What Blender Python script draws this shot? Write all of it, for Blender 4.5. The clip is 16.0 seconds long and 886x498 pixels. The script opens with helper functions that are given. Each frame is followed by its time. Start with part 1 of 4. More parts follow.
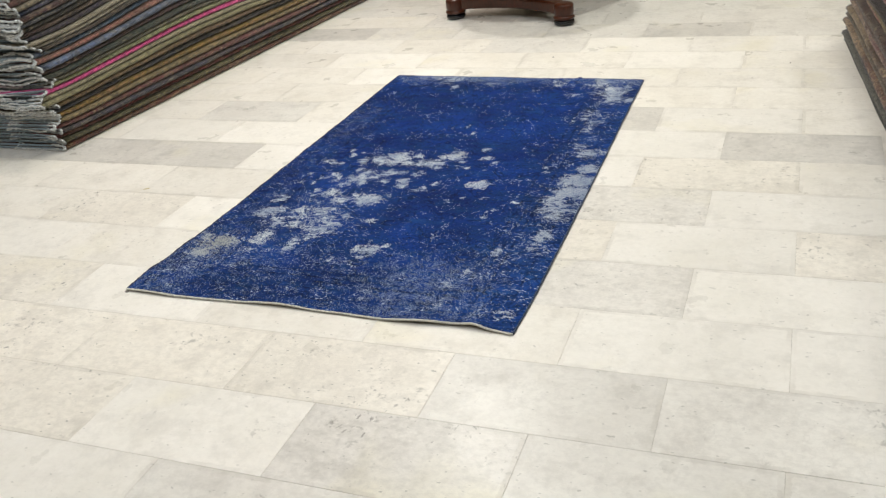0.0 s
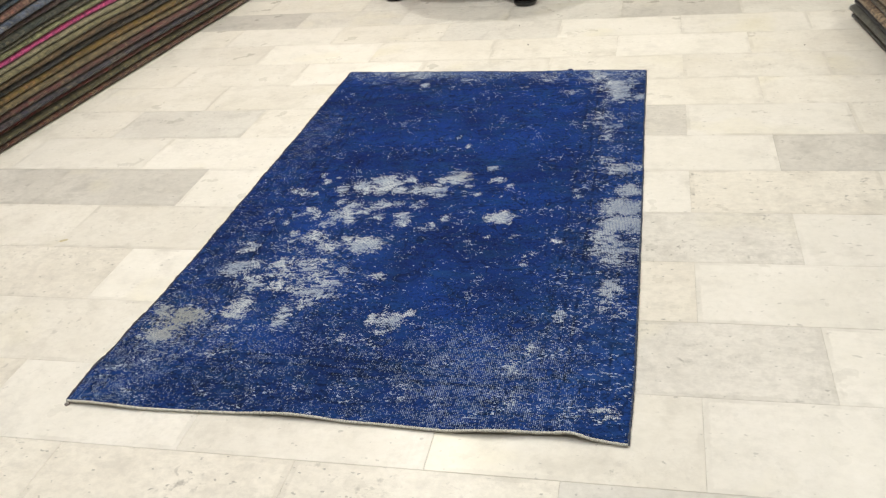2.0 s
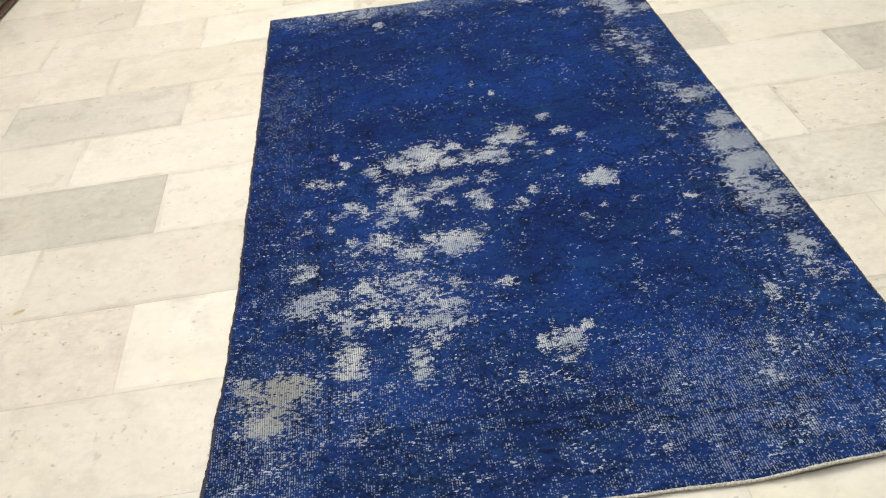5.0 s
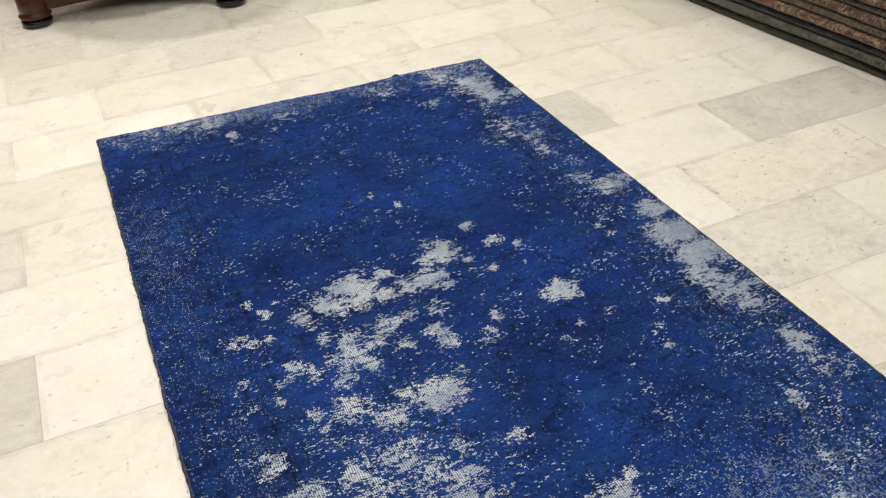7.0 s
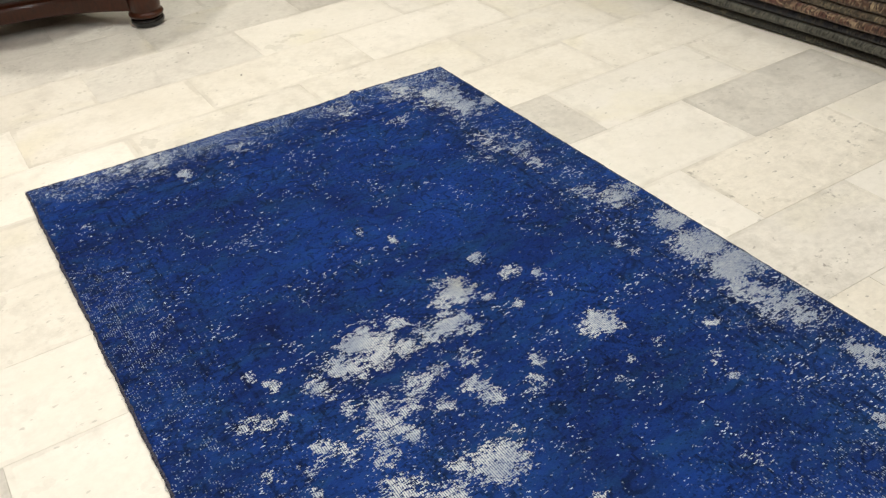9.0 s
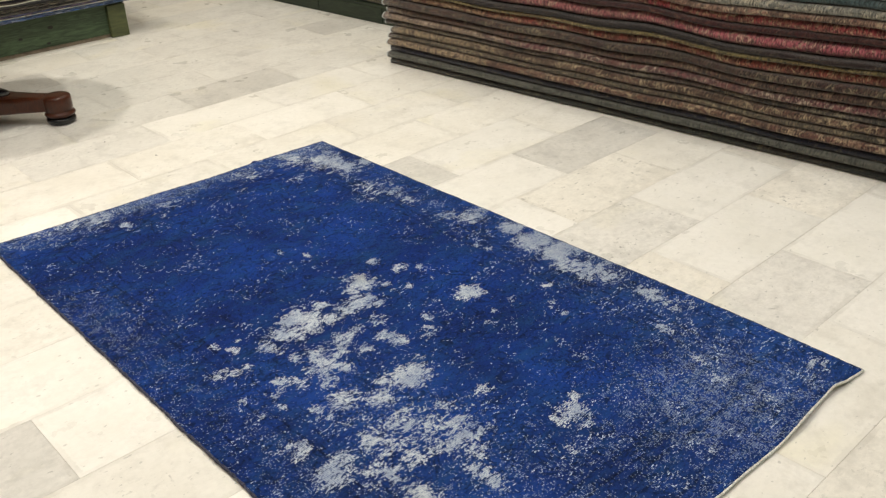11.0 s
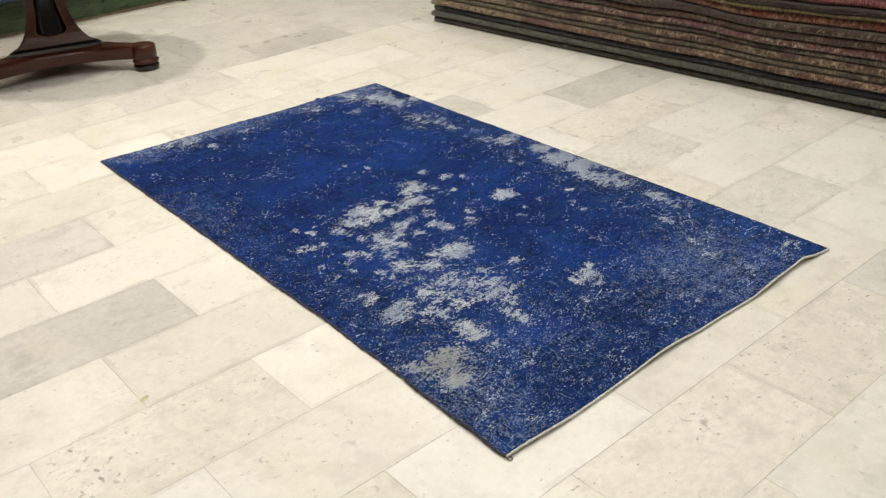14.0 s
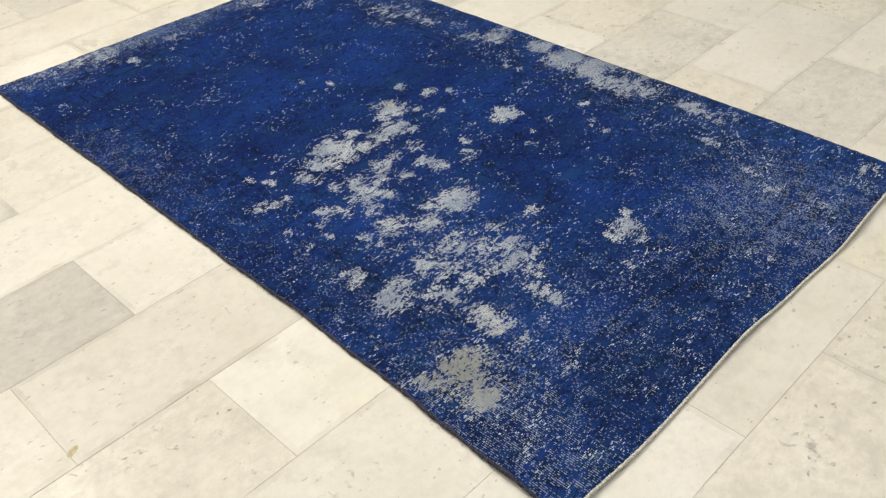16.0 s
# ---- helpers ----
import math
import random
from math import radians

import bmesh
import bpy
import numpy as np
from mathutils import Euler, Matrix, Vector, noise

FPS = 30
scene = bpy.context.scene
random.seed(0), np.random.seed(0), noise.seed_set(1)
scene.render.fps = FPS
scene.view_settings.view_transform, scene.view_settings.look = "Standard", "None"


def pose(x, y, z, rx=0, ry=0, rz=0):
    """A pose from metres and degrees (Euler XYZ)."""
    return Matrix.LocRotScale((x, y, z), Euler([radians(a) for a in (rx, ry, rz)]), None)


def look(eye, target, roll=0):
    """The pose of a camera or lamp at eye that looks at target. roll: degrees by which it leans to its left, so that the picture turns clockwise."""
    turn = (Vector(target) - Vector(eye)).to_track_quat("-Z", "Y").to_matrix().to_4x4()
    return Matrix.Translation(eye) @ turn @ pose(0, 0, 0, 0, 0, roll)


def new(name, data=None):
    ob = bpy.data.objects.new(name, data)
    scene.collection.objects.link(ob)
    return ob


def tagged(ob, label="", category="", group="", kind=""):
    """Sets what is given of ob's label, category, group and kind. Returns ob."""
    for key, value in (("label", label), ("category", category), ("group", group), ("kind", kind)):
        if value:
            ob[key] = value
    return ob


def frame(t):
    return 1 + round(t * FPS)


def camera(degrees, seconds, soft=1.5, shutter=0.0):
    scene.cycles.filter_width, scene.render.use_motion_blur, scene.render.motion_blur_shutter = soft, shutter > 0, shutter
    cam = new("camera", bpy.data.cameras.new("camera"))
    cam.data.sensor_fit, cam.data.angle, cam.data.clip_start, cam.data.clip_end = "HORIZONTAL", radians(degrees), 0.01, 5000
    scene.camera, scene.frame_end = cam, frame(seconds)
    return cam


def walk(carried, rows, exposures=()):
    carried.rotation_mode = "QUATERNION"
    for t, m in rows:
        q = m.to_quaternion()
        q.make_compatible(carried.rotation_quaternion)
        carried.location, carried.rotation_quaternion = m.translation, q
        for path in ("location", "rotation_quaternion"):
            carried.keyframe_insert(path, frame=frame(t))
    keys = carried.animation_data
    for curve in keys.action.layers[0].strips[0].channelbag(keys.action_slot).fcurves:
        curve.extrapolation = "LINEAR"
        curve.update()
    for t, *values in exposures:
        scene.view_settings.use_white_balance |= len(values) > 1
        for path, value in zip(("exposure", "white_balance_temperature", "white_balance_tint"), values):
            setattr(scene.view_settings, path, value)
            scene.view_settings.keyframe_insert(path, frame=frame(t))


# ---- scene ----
cam = camera(52.4, 16.0, 1.35)
PATH = [
    (0, (2.091, -4.764, 1.487), (1.388, -3.133, 0.565), -6.9),
    (0.5, (1.947, -4.554, 1.477), (1.295, -2.914, 0.537), -7.8),
    (1, (1.74, -4.403, 1.465), (1.22, -2.74, 0.484), -7.3),
    (1.5, (1.574, -4.306, 1.451), (1.102, -2.641, 0.449), -6.5),
    (2, (1.398, -4.16, 1.433), (0.95, -2.492, 0.425), -6.4),
    (2.5, (1.216, -4.077, 1.431), (0.85, -2.395, 0.412), -6.1),
    (3, (0.989, -4.045, 1.457), (0.771, -2.348, 0.422), -6.6),
    (3.5, (0.828, -3.978, 1.443), (0.665, -2.305, 0.359), -8.1),
    (4, (0.702, -3.776, 1.412), (0.575, -2.148, 0.257), -9.4),
    (4.2, (0.65, -3.731, 1.393), (0.562, -2.122, 0.209), -8.6),
    (6.3, (0.079, -3.341, 1.338), (0.419, -1.782, 0.132), -6.5),
    (6.5, (0.056, -3.287, 1.348), (0.489, -1.73, 0.169), -4.8),
    (7, (-0.005, -3.111, 1.384), (0.607, -1.593, 0.235), -3.7),
    (7.5, (-0.061, -2.967, 1.381), (0.569, -1.457, 0.231), -4.7),
    (8, (-0.042, -2.795, 1.351), (0.555, -1.304, 0.159), -6.1),
    (8.5, (-0.039, -2.689, 1.34), (0.597, -1.217, 0.146), -6.2),
    (9, (-0.136, -2.741, 1.346), (0.672, -1.338, 0.172), -4.4),
    (9.5, (-0.284, -2.888, 1.362), (0.716, -1.563, 0.247), -2.7),
    (9.7, (-0.322, -2.962, 1.392), (0.724, -1.649, 0.306), -2.4),
    (11.8, (-0.931, -3.495, 1.463), (0.26, -2.165, 0.562), -2.7),
    (12, (-0.945, -3.546, 1.464), (0.225, -2.193, 0.57), -2.6),
    (12.5, (-1.005, -3.678, 1.459), (0.093, -2.283, 0.539), -2.9),
    (13, (-1.059, -3.75, 1.456), (0.002, -2.339, 0.515), -3.3),
    (13.5, (-1.124, -3.765, 1.469), (-0.022, -2.385, 0.531), -2.5),
    (14, (-1.195, -3.759, 1.462), (-0.077, -2.415, 0.49), -2.6),
    (14.5, (-1.195, -3.714, 1.44), (-0.11, -2.4, 0.392), -3.7),
    (15, (-1.045, -3.57, 1.431), (-0.036, -2.258, 0.308), -5.7),
    (15.5, (-0.921, -3.407, 1.392), (0.065, -2.151, 0.187), -5.5),
    (16, (-0.843, -3.171, 1.386), (0.22, -2.026, 0.138), -4.1),
]
walk(cam, [(t, look(e, g, r)) for t, e, g, r in PATH],
     [(0, 0.12, 6150, 10), (2, 0.08, 6350, 10), (3.5, 0.07, 6500, 10), (4.2, 0.06, 6500, 10), (6.3, 0.0, 6500, 10), (8.8, 0.0, 6500, 10), (9.5, 0.1, 6500, 10), (12, 0.06, 6500, 10), (12.5, -0.02, 6500, 10), (13, -0.06, 6500, 10), (13.5, -0.02, 6500, 10), (14.2, 0.03, 6500, 10), (14.6, -0.05, 6400, 9), (15, -0.13, 6360, 9), (15.5, -0.12, 6360, 9), (16, -0.06, 6500, 9)])

# ---- light ----
world = bpy.data.worlds.new("shop_world")
world.use_nodes = True
scene.world = world
world.node_tree.nodes["Background"].inputs["Color"].default_value = (1.0, 0.95, 0.88, 1)
world.node_tree.nodes["Background"].inputs["Strength"].default_value = 0.05

CEILING = 4.2
LAMP_WATTS = 20.5


def ceiling_lamp(x, y, watts, colour):
    data = bpy.data.lights.new("ceiling_light", "AREA")
    data.shape, data.size, data.energy, data.color = "DISK", 0.26, watts, colour
    ob = new("ceiling_light", data)
    ob.matrix_world = pose(x, y, CEILING - 0.035)
    return ob


# colours and shares are chosen to tint and brighten areas of the floor
# unseen lamps: assumed grid, centre two fitted to the table's shadow
PINK, WARM, YELLOW, COOL = (1.0, 0.83, 0.76), (1.0, 0.94, 0.82), (0.985, 0.965, 0.84), (0.945, 0.985, 1.0)
# place on the ceiling, share of the power, colour
LAMPS = [
    (-1.75, -4.15, 0.85, COOL), (-1.75, -2.2, 0.7, COOL), (-1.75, -0.27, 0.85, PINK), (-1.75, 1.66, 0.45, PINK), (-1.75, 3.6, 0.38, PINK),
    (0.42, -4.15, 0.85, COOL), (0.42, -2.2, 0.7, COOL), (0.42, -0.27, 3.0, YELLOW), (-0.42, 1.45, 3.1, WARM), (0.42, 3.6, 0.38, YELLOW),
    (2.6, -4.15, 0.85, COOL), (2.6, -2.2, 0.7, COOL), (2.6, -0.27, 1.2, YELLOW), (3.3, 1.66, 1.2, YELLOW), (2.6, 3.6, 0.38, YELLOW),
]
for lx, ly, share, lc in LAMPS:
    ceiling_lamp(lx, ly, LAMP_WATTS * share, lc)


# ---- materials ----
def lin(h):
    c = [int(h[i:i + 2], 16) / 255 for i in (0, 2, 4)]
    return tuple(v / 12.92 if v < 0.04045 else ((v + 0.055) / 1.055) ** 2.4 for v in c) + (1.0,)


class Nodes:
    """A material with short calls for its nodes."""

    def __init__(self, name, rough=0.6, metal=0.0, spec=0.5):
        self.mat = bpy.data.materials.new(name)
        self.mat.use_nodes = True
        self.tree = self.mat.node_tree
        self.bsdf = self.tree.nodes["Principled BSDF"]
        self.bsdf.inputs["Roughness"].default_value = rough
        self.bsdf.inputs["Metallic"].default_value = metal
        self.bsdf.inputs["Specular IOR Level"].default_value = spec

    def put(self, socket, value):
        if hasattr(value, "links"):
            self.tree.links.new(value, socket)
        else:
            socket.default_value = value

    def node(self, kind, **inputs):
        n = self.tree.nodes.new(kind)
        for k, v in inputs.items():
            self.put(n.inputs[k.replace("_", " ")], v)
        return n

    def place(self, scale=(1, 1, 1), shift=None):
        pos = self.tree.nodes.new("ShaderNodeNewGeometry").outputs["Position"]
        if shift is not None:
            add = self.tree.nodes.new("ShaderNodeVectorMath")
            self.put(add.inputs[0], pos)
            self.put(add.inputs[1], shift)
            pos = add.outputs[0]
        m = self.tree.nodes.new("ShaderNodeMapping")
        self.put(m.inputs["Vector"], pos)
        m.inputs["Scale"].default_value = scale
        return m.outputs[0]

    def noise(self, vec, scale, detail=4.0, rough=0.55, distort=0.0):
        n = self.tree.nodes.new("ShaderNodeTexNoise")
        self.put(n.inputs["Vector"], vec)
        n.inputs["Scale"].default_value, n.inputs["Detail"].default_value = scale, detail
        n.inputs["Roughness"].default_value, n.inputs["Distortion"].default_value = rough, distort
        return n.outputs["Fac"]

    def ramp(self, fac, *stops):
        n = self.tree.nodes.new("ShaderNodeValToRGB")
        self.put(n.inputs[0], fac)
        el = n.color_ramp.elements
        while len(el) < len(stops):
            el.new(0.5)
        for e, (p, c) in zip(el, stops):
            e.position = p
            e.color = c if isinstance(c, tuple) else (c, c, c, 1)
        return n.outputs[0]

    def mix(self, fac, a, b, how="MIX"):
        n = self.tree.nodes.new("ShaderNodeMix")
        n.data_type, n.blend_type = "RGBA", how
        self.put(n.inputs[0], fac)
        self.put(n.inputs[6], a)
        self.put(n.inputs[7], b)
        return n.outputs[2]

    def maths(self, how, a, b=0.0, clamp=False):
        n = self.tree.nodes.new("ShaderNodeMath")
        n.operation, n.use_clamp = how, clamp
        self.put(n.inputs[0], a)
        self.put(n.inputs[1], b)
        return n.outputs[0]

    def bump(self, height, strength, distance):
        n = self.tree.nodes.new("ShaderNodeBump")
        n.inputs["Strength"].default_value, n.inputs["Distance"].default_value = strength, distance
        self.put(n.inputs["Height"], height)
        self.put(self.bsdf.inputs["Normal"], n.outputs[0])

    def colour(self, value):
        self.put(self.bsdf.inputs["Base Color"], value)
        return self.mat

    def random(self):
        return self.tree.nodes.new("ShaderNodeObjectInfo").outputs["Random"]


def plain(name, h, rough=0.6, grain=40.0, depth=0.12, metal=0.0, spec=0.5):
    n = Nodes(name, rough, metal, spec)
    f = n.noise(n.place(), grain, 5)
    c = lin(h)
    lo = tuple(v * (1 - depth * 2) for v in c[:3]) + (1,)
    hi = tuple(min(1, v * (1 + depth)) for v in c[:3]) + (1,)
    n.bump(f, 0.15, 0.002)
    return n.colour(n.ramp(f, (0.3, lo), (0.7, hi)))


def marble(name, light, dark, vein, specks, rough=0.3):
    """Polished marble with soft clouds, faint drifts of veining and small grey flecks."""
    n = Nodes(name, rough, 0, 0.4)
    rnd = n.random()
    shift = n.tree.nodes.new("ShaderNodeCombineXYZ")
    n.put(shift.inputs[0], n.maths("MULTIPLY", rnd, 37.0))
    n.put(shift.inputs[1], n.maths("MULTIPLY", rnd, 91.0))
    n.put(shift.inputs[2], n.maths("MULTIPLY", rnd, 53.0))
    p = n.place((1, 1, 1), shift.outputs[0])
    q = n.place((1.0, 1.5, 1), shift.outputs[0])
    cloud = n.ramp(n.noise(p, 3.6, 7, 0.66, 0.15), (0.34, 0.0), (0.66, 1.0))
    col = n.mix(cloud, lin(light), lin(dark))
    drift = n.ramp(n.noise(p, 7.5, 9, 0.74, 0.1), (0.50, 0.0), (0.70, 1.0))
    col = n.mix(n.maths("MULTIPLY", drift, 0.8), col, lin(vein))
    stain = n.ramp(n.noise(p, 2.1, 3, 0.5, 0.3), (0.60, 0.0), (0.78, 1.0))
    col = n.mix(n.maths("MULTIPLY", stain, 0.5), col, lin("e6dfc2"))
    crack = n.ramp(n.maths("ABSOLUTE", n.maths("SUBTRACT", n.noise(p, 5.0, 7, 0.6, 0.4), 0.5)), (0.004, 1.0), (0.016, 0.0))
    some = n.ramp(n.noise(p, 2.7, 2), (0.50, 0.0), (0.60, 1.0))
    col = n.mix(n.maths("MULTIPLY", n.maths("MULTIPLY", crack, some), 0.15), col, lin(vein))
    gate = n.ramp(n.noise(p, 4.0, 3, 0.6), (0.60 - 0.10 * specks, 0.0), (0.72 - 0.10 * specks, 1.0))
    flecks = n.ramp(n.noise(q, 34.0, 5, 0.65), (0.58, 0.0), (0.68, 1.0))
    amount = n.maths("MULTIPLY", n.maths("MULTIPLY", flecks, gate), 0.15 + 0.45 * specks)
    col = n.mix(amount, col, lin("8a877f"))
    flaws = n.ramp(n.noise(n.place((1.25, 1.0, 1), shift.outputs[0]), 40.0, 2, 0.5, 0.4), (0.63, 0.0), (0.72, 1.0))
    col = n.mix(n.maths("MULTIPLY", n.maths("MULTIPLY", flaws, gate), 0.3 + 0.45 * specks), col, lin("68655e"))
    grain = n.ramp(n.noise(n.place((1.0, 1.8, 1.0), shift.outputs[0]), 30.0, 6, 0.75, 0.3), (0.46, 0.0), (0.70, 1.0))
    col = n.mix(n.maths("MULTIPLY", grain, 0.18 + 0.25 * specks), col, lin(vein))
    lumps = n.ramp(n.noise(p, 46.0, 3, 0.6, 0.2), (0.44, 0.0), (0.66, 1.0))
    col = n.mix(n.maths("MULTIPLY", lumps, 0.16 + 0.12 * specks), col, lin(vein))
    dots = n.ramp(n.noise(q, 48.0, 1, 0.5), (0.72, 0.0), (0.76, 1.0))
    col = n.mix(n.maths("MULTIPLY", dots, 0.3 + 0.3 * specks), col, lin("84827b"))
    tone = n.maths("ADD", n.maths("MULTIPLY", rnd, 0.10), 0.93)
    col = n.mix(1.0, col, n.node("ShaderNodeCombineXYZ", X=tone, Y=tone, Z=tone).outputs[0], "MULTIPLY")
    # ingrained dirt that has crept in from the joints, in fits and starts
    gen = n.tree.nodes.new("ShaderNodeTexCoord").outputs["Generated"]
    sep = n.tree.nodes.new("ShaderNodeSeparateXYZ")
    n.put(sep.inputs[0], gen)
    rims = [n.maths("MULTIPLY", n.maths("MINIMUM", sep.outputs[i], n.maths("SUBTRACT", 1.0, sep.outputs[i])), size) for i, size in ((0, 0.61), (1, 0.305))]
    rim = n.maths("MINIMUM", rims[0], rims[1])
    creep = n.ramp(n.maths("ADD", rim, n.maths("MULTIPLY", n.noise(p, 40.0, 6, 0.75), -0.024)), (-0.012, 1.0), (-0.007, 0.0))
    patchy = n.ramp(n.noise(p, 5.5, 3), (0.45, 0.0), (0.65, 1.0))
    col = n.mix(n.maths("MULTIPLY", n.maths("MULTIPLY", creep, patchy), 0.26), col, lin("a29c90"))
    fine = n.noise(p, 160.0, 3)
    wear = n.noise(p, 6.0, 4)
    n.put(n.bsdf.inputs["Roughness"], n.maths("ADD", n.maths("MULTIPLY", wear, 0.22), rough - 0.10))
    n.bump(n.maths("ADD", n.maths("MULTIPLY", fine, 0.3), wear), 0.05, 0.004)
    return n.colour(col)


MARBLE = {
    "white": marble("marble_white", "f0ece5", "e8e4db", "d6d2ca", 0.1),
    "cream": marble("marble_cream", "ebe7df", "e2ddd3", "cdc8be", 0.25),
    "pale": marble("marble_pale_grey", "e6e3dc", "dbd7d0", "c0bcb5", 0.45),
    "fleck": marble("marble_flecked", "eee9df", "e5dfd4", "c9c4ba", 1.0),
    "grey": marble("marble_grey", "d8d4cd", "c9c5be", "aeaba5", 0.6),
    "ash": marble("marble_ash_flecked", "e4e0d9", "d8d4cd", "b9b5ae", 0.9),
}


def pile(name, base, accent, dark, style="floral"):
    """Wool pile of a folded rug: stretches of colour, leafy motifs with light outlines, rows of knots across the fold."""
    n = Nodes("pile_" + name, 0.92, 0, 0.15)
    n.bsdf.inputs["Sheen Weight"].default_value = 0.25
    shift = Vector((len(name) * 1.7, int(base[:2], 16) * 0.31, int(base[2:4], 16) * 0.17))
    p = n.place((1, 1, 1), shift)
    rich = style == "rich"
    b = lin(base)[:3]
    grey = sum(b) / 3
    keep = 0.95 if rich else 1.0
    b = tuple((0.9 if style == "dim" else 1.6 if rich else 1.9) * (keep * v + (1 - keep) * grey) for v in b) + (1,)
    d = tuple(0.45 * v for v in lin(dark)[:3]) + (1,)
    a = tuple(0.65 * v + (0.44 if rich else 0.18 if style == "dim" else 0.34) * c for v, c in zip(lin(accent)[:3], lin("c2b292"))) + (1,)
    show = 0.65 if style == "dim" else 1.0
    soft = n.noise(p, 14.0, 5, 0.6)
    col = n.mix(n.ramp(soft, (0.35, 0.0), (0.65, 1.0)), b, tuple(0.72 * v for v in b[:3]) + (1,))
    if style == "flat":
        n.bump(n.noise(p, 240.0, 3), 0.4, 0.003)
        return n.colour(col)
    if style != "plain":
        # long stretches of another ground colour along the fold
        other = tuple(0.55 * v + 0.45 * w for v, w in zip(b[:3], lin("584a38" if rich else ("4c3a32", "3d4238", "4a2c2a")[int(base[4:], 16) % 3]))) + (1,)
        col = n.mix(n.ramp(n.noise(p, 2.4, 3, 0.5, 0.4), (0.50, 0.0), (0.56, 0.8 * show)), col, other)
        if rich:
            sepy = n.tree.nodes.new("ShaderNodeSeparateXYZ")
            n.put(sepy.inputs[0], n.place())
            border = n.ramp(n.maths("ADD", sepy.outputs[1], n.maths("MULTIPLY", n.noise(p, 3.0, 2), 0.9)), (0.10, 0.0), (0.22, 0.75))
            col = n.mix(border, col, tuple(0.6 * v + 0.4 * w for v, w in zip(lin("77664e")[:3], a)) + (1,))
        deep = tuple(0.35 * v + 0.3 * w for v, w in zip(b[:3], lin(("39443a", "3a302c")[int(base[2:4], 16) % 2]))) + (1,)
        field = n.noise(p, 13.0, 3, 0.5, 0.9)
        col = n.mix(n.ramp(field, (0.53, 0.0), (0.56, 0.75 * show)), col, deep)
        where = n.ramp(n.noise(p, 4.5, 3), (0.40 if rich else 0.46, 0.0), (0.52 if rich else 0.58, 1.0))
        outline = n.ramp(n.maths("ABSOLUTE", n.maths("SUBTRACT", field, 0.535)), (0.010, 1.0), (0.024, 0.0))
        col = n.mix(n.maths("MULTIPLY", n.maths("MULTIPLY", outline, where), 1.0 * show), col, a)
        curl = n.ramp(n.maths("ABSOLUTE", n.maths("SUBTRACT", n.noise(p, 24.0, 2, 0.5, 1.5), 0.5)), (0.018, 1.0), (0.04, 0.0))
        some = n.ramp(n.noise(p, 7.0, 3), (0.47, 0.0), (0.57, 1.0))
        col = n.mix(n.maths("MULTIPLY", n.maths("MULTIPLY", curl, some), (0.85 if rich else 0.5) * show), col, a)
        petal = n.ramp(n.noise(p, 31.0, 2, 0.5, 0.5), (0.60, 0.0), (0.64, 1.0))
        col = n.mix(n.maths("MULTIPLY", n.maths("MULTIPLY", petal, where), 0.9 * show), col, a)
        moth = n.ramp(n.noise(p, 60.0, 4, 0.65), (0.56, 0.0), (0.64, 1.0))
        col = n.mix(n.maths("MULTIPLY", moth, 0.55), col, d)
    knots = n.noise(n.place((0.3, 2.6, 0.6), shift), 95.0, 4, 0.65)
    col = n.mix(n.ramp(knots, (0.46, 0.0), (0.57, 0.9)), col, d)
    worn = n.ramp(n.noise(n.place((0.3, 2.6, 0.6), shift + Vector((5, 5, 5))), 80.0, 5, 0.7), (0.54, 0.0), (0.64, 1.0))
    col = n.mix(n.maths("MULTIPLY", worn, 0.3 if style in ("plain", "dim") else 0.6), col, a)
    tips = n.ramp(n.noise(p, 420.0, 2), (0.60, 0.0), (0.72, 0.4))
    col = n.mix(tips, col, tuple(min(1, 1.7 * v + 0.02) for v in b[:3]) + (1,))
    n.bump(n.maths("ADD", knots, n.maths("MULTIPLY", n.noise(p, 300.0, 2), 0.5)), 0.9, 0.005)
    return n.colour(col)


def wood(name, light, dark, rough=0.25, axis=(1, 9, 9), coat=0.3):
    n = Nodes(name, rough, 0, 0.35)
    n.bsdf.inputs["Coat Weight"].default_value = coat
    n.bsdf.inputs["Coat Roughness"].default_value = 0.12
    f = n.noise(n.place(axis), 7.0, 7, 0.65, 1.5)
    fine = n.noise(n.place(tuple(5 * v for v in axis)), 18.0, 3)
    col = n.mix(n.ramp(f, (0.35, 0.0), (0.68, 1.0)), lin(light), lin(dark))
    col = n.mix(n.ramp(fine, (0.55, 0.0), (0.75, 0.15)), col, lin(dark))
    n.bump(fine, 0.03, 0.001)
    return n.colour(col)


def painted_pine(name, light, dark):
    """Green stain over pine boards, the grain and the knots showing through."""
    n = Nodes(name, 0.5, 0, 0.4)
    warp = n.mix(0.05, n.place((1.2, 1.2, 8.0)), n.tree.nodes.new("ShaderNodeTexNoise").outputs["Color"])
    f = n.noise(warp, 4.5, 6, 0.6, 2.2)
    fine = n.noise(n.place((4, 4, 60)), 9.0, 4)
    v = n.tree.nodes.new("ShaderNodeTexVoronoi")
    n.put(v.inputs["Vector"], n.place((1.0, 0.3, 2.0)))
    v.inputs["Scale"].default_value = 4.2
    knot = n.ramp(v.outputs["Distance"], (0.045, 1.0), (0.10, 0.0))
    col = n.mix(n.ramp(f, (0.38, 0.0), (0.66, 1.0)), lin(light), lin(dark))
    col = n.mix(n.ramp(fine, (0.5, 0.0), (0.8, 0.5)), col, lin(dark))
    col = n.mix(n.maths("MULTIPLY", knot, 0.8), col, lin("17180f"))
    n.bump(f, 0.12, 0.002)
    return n.colour(col)


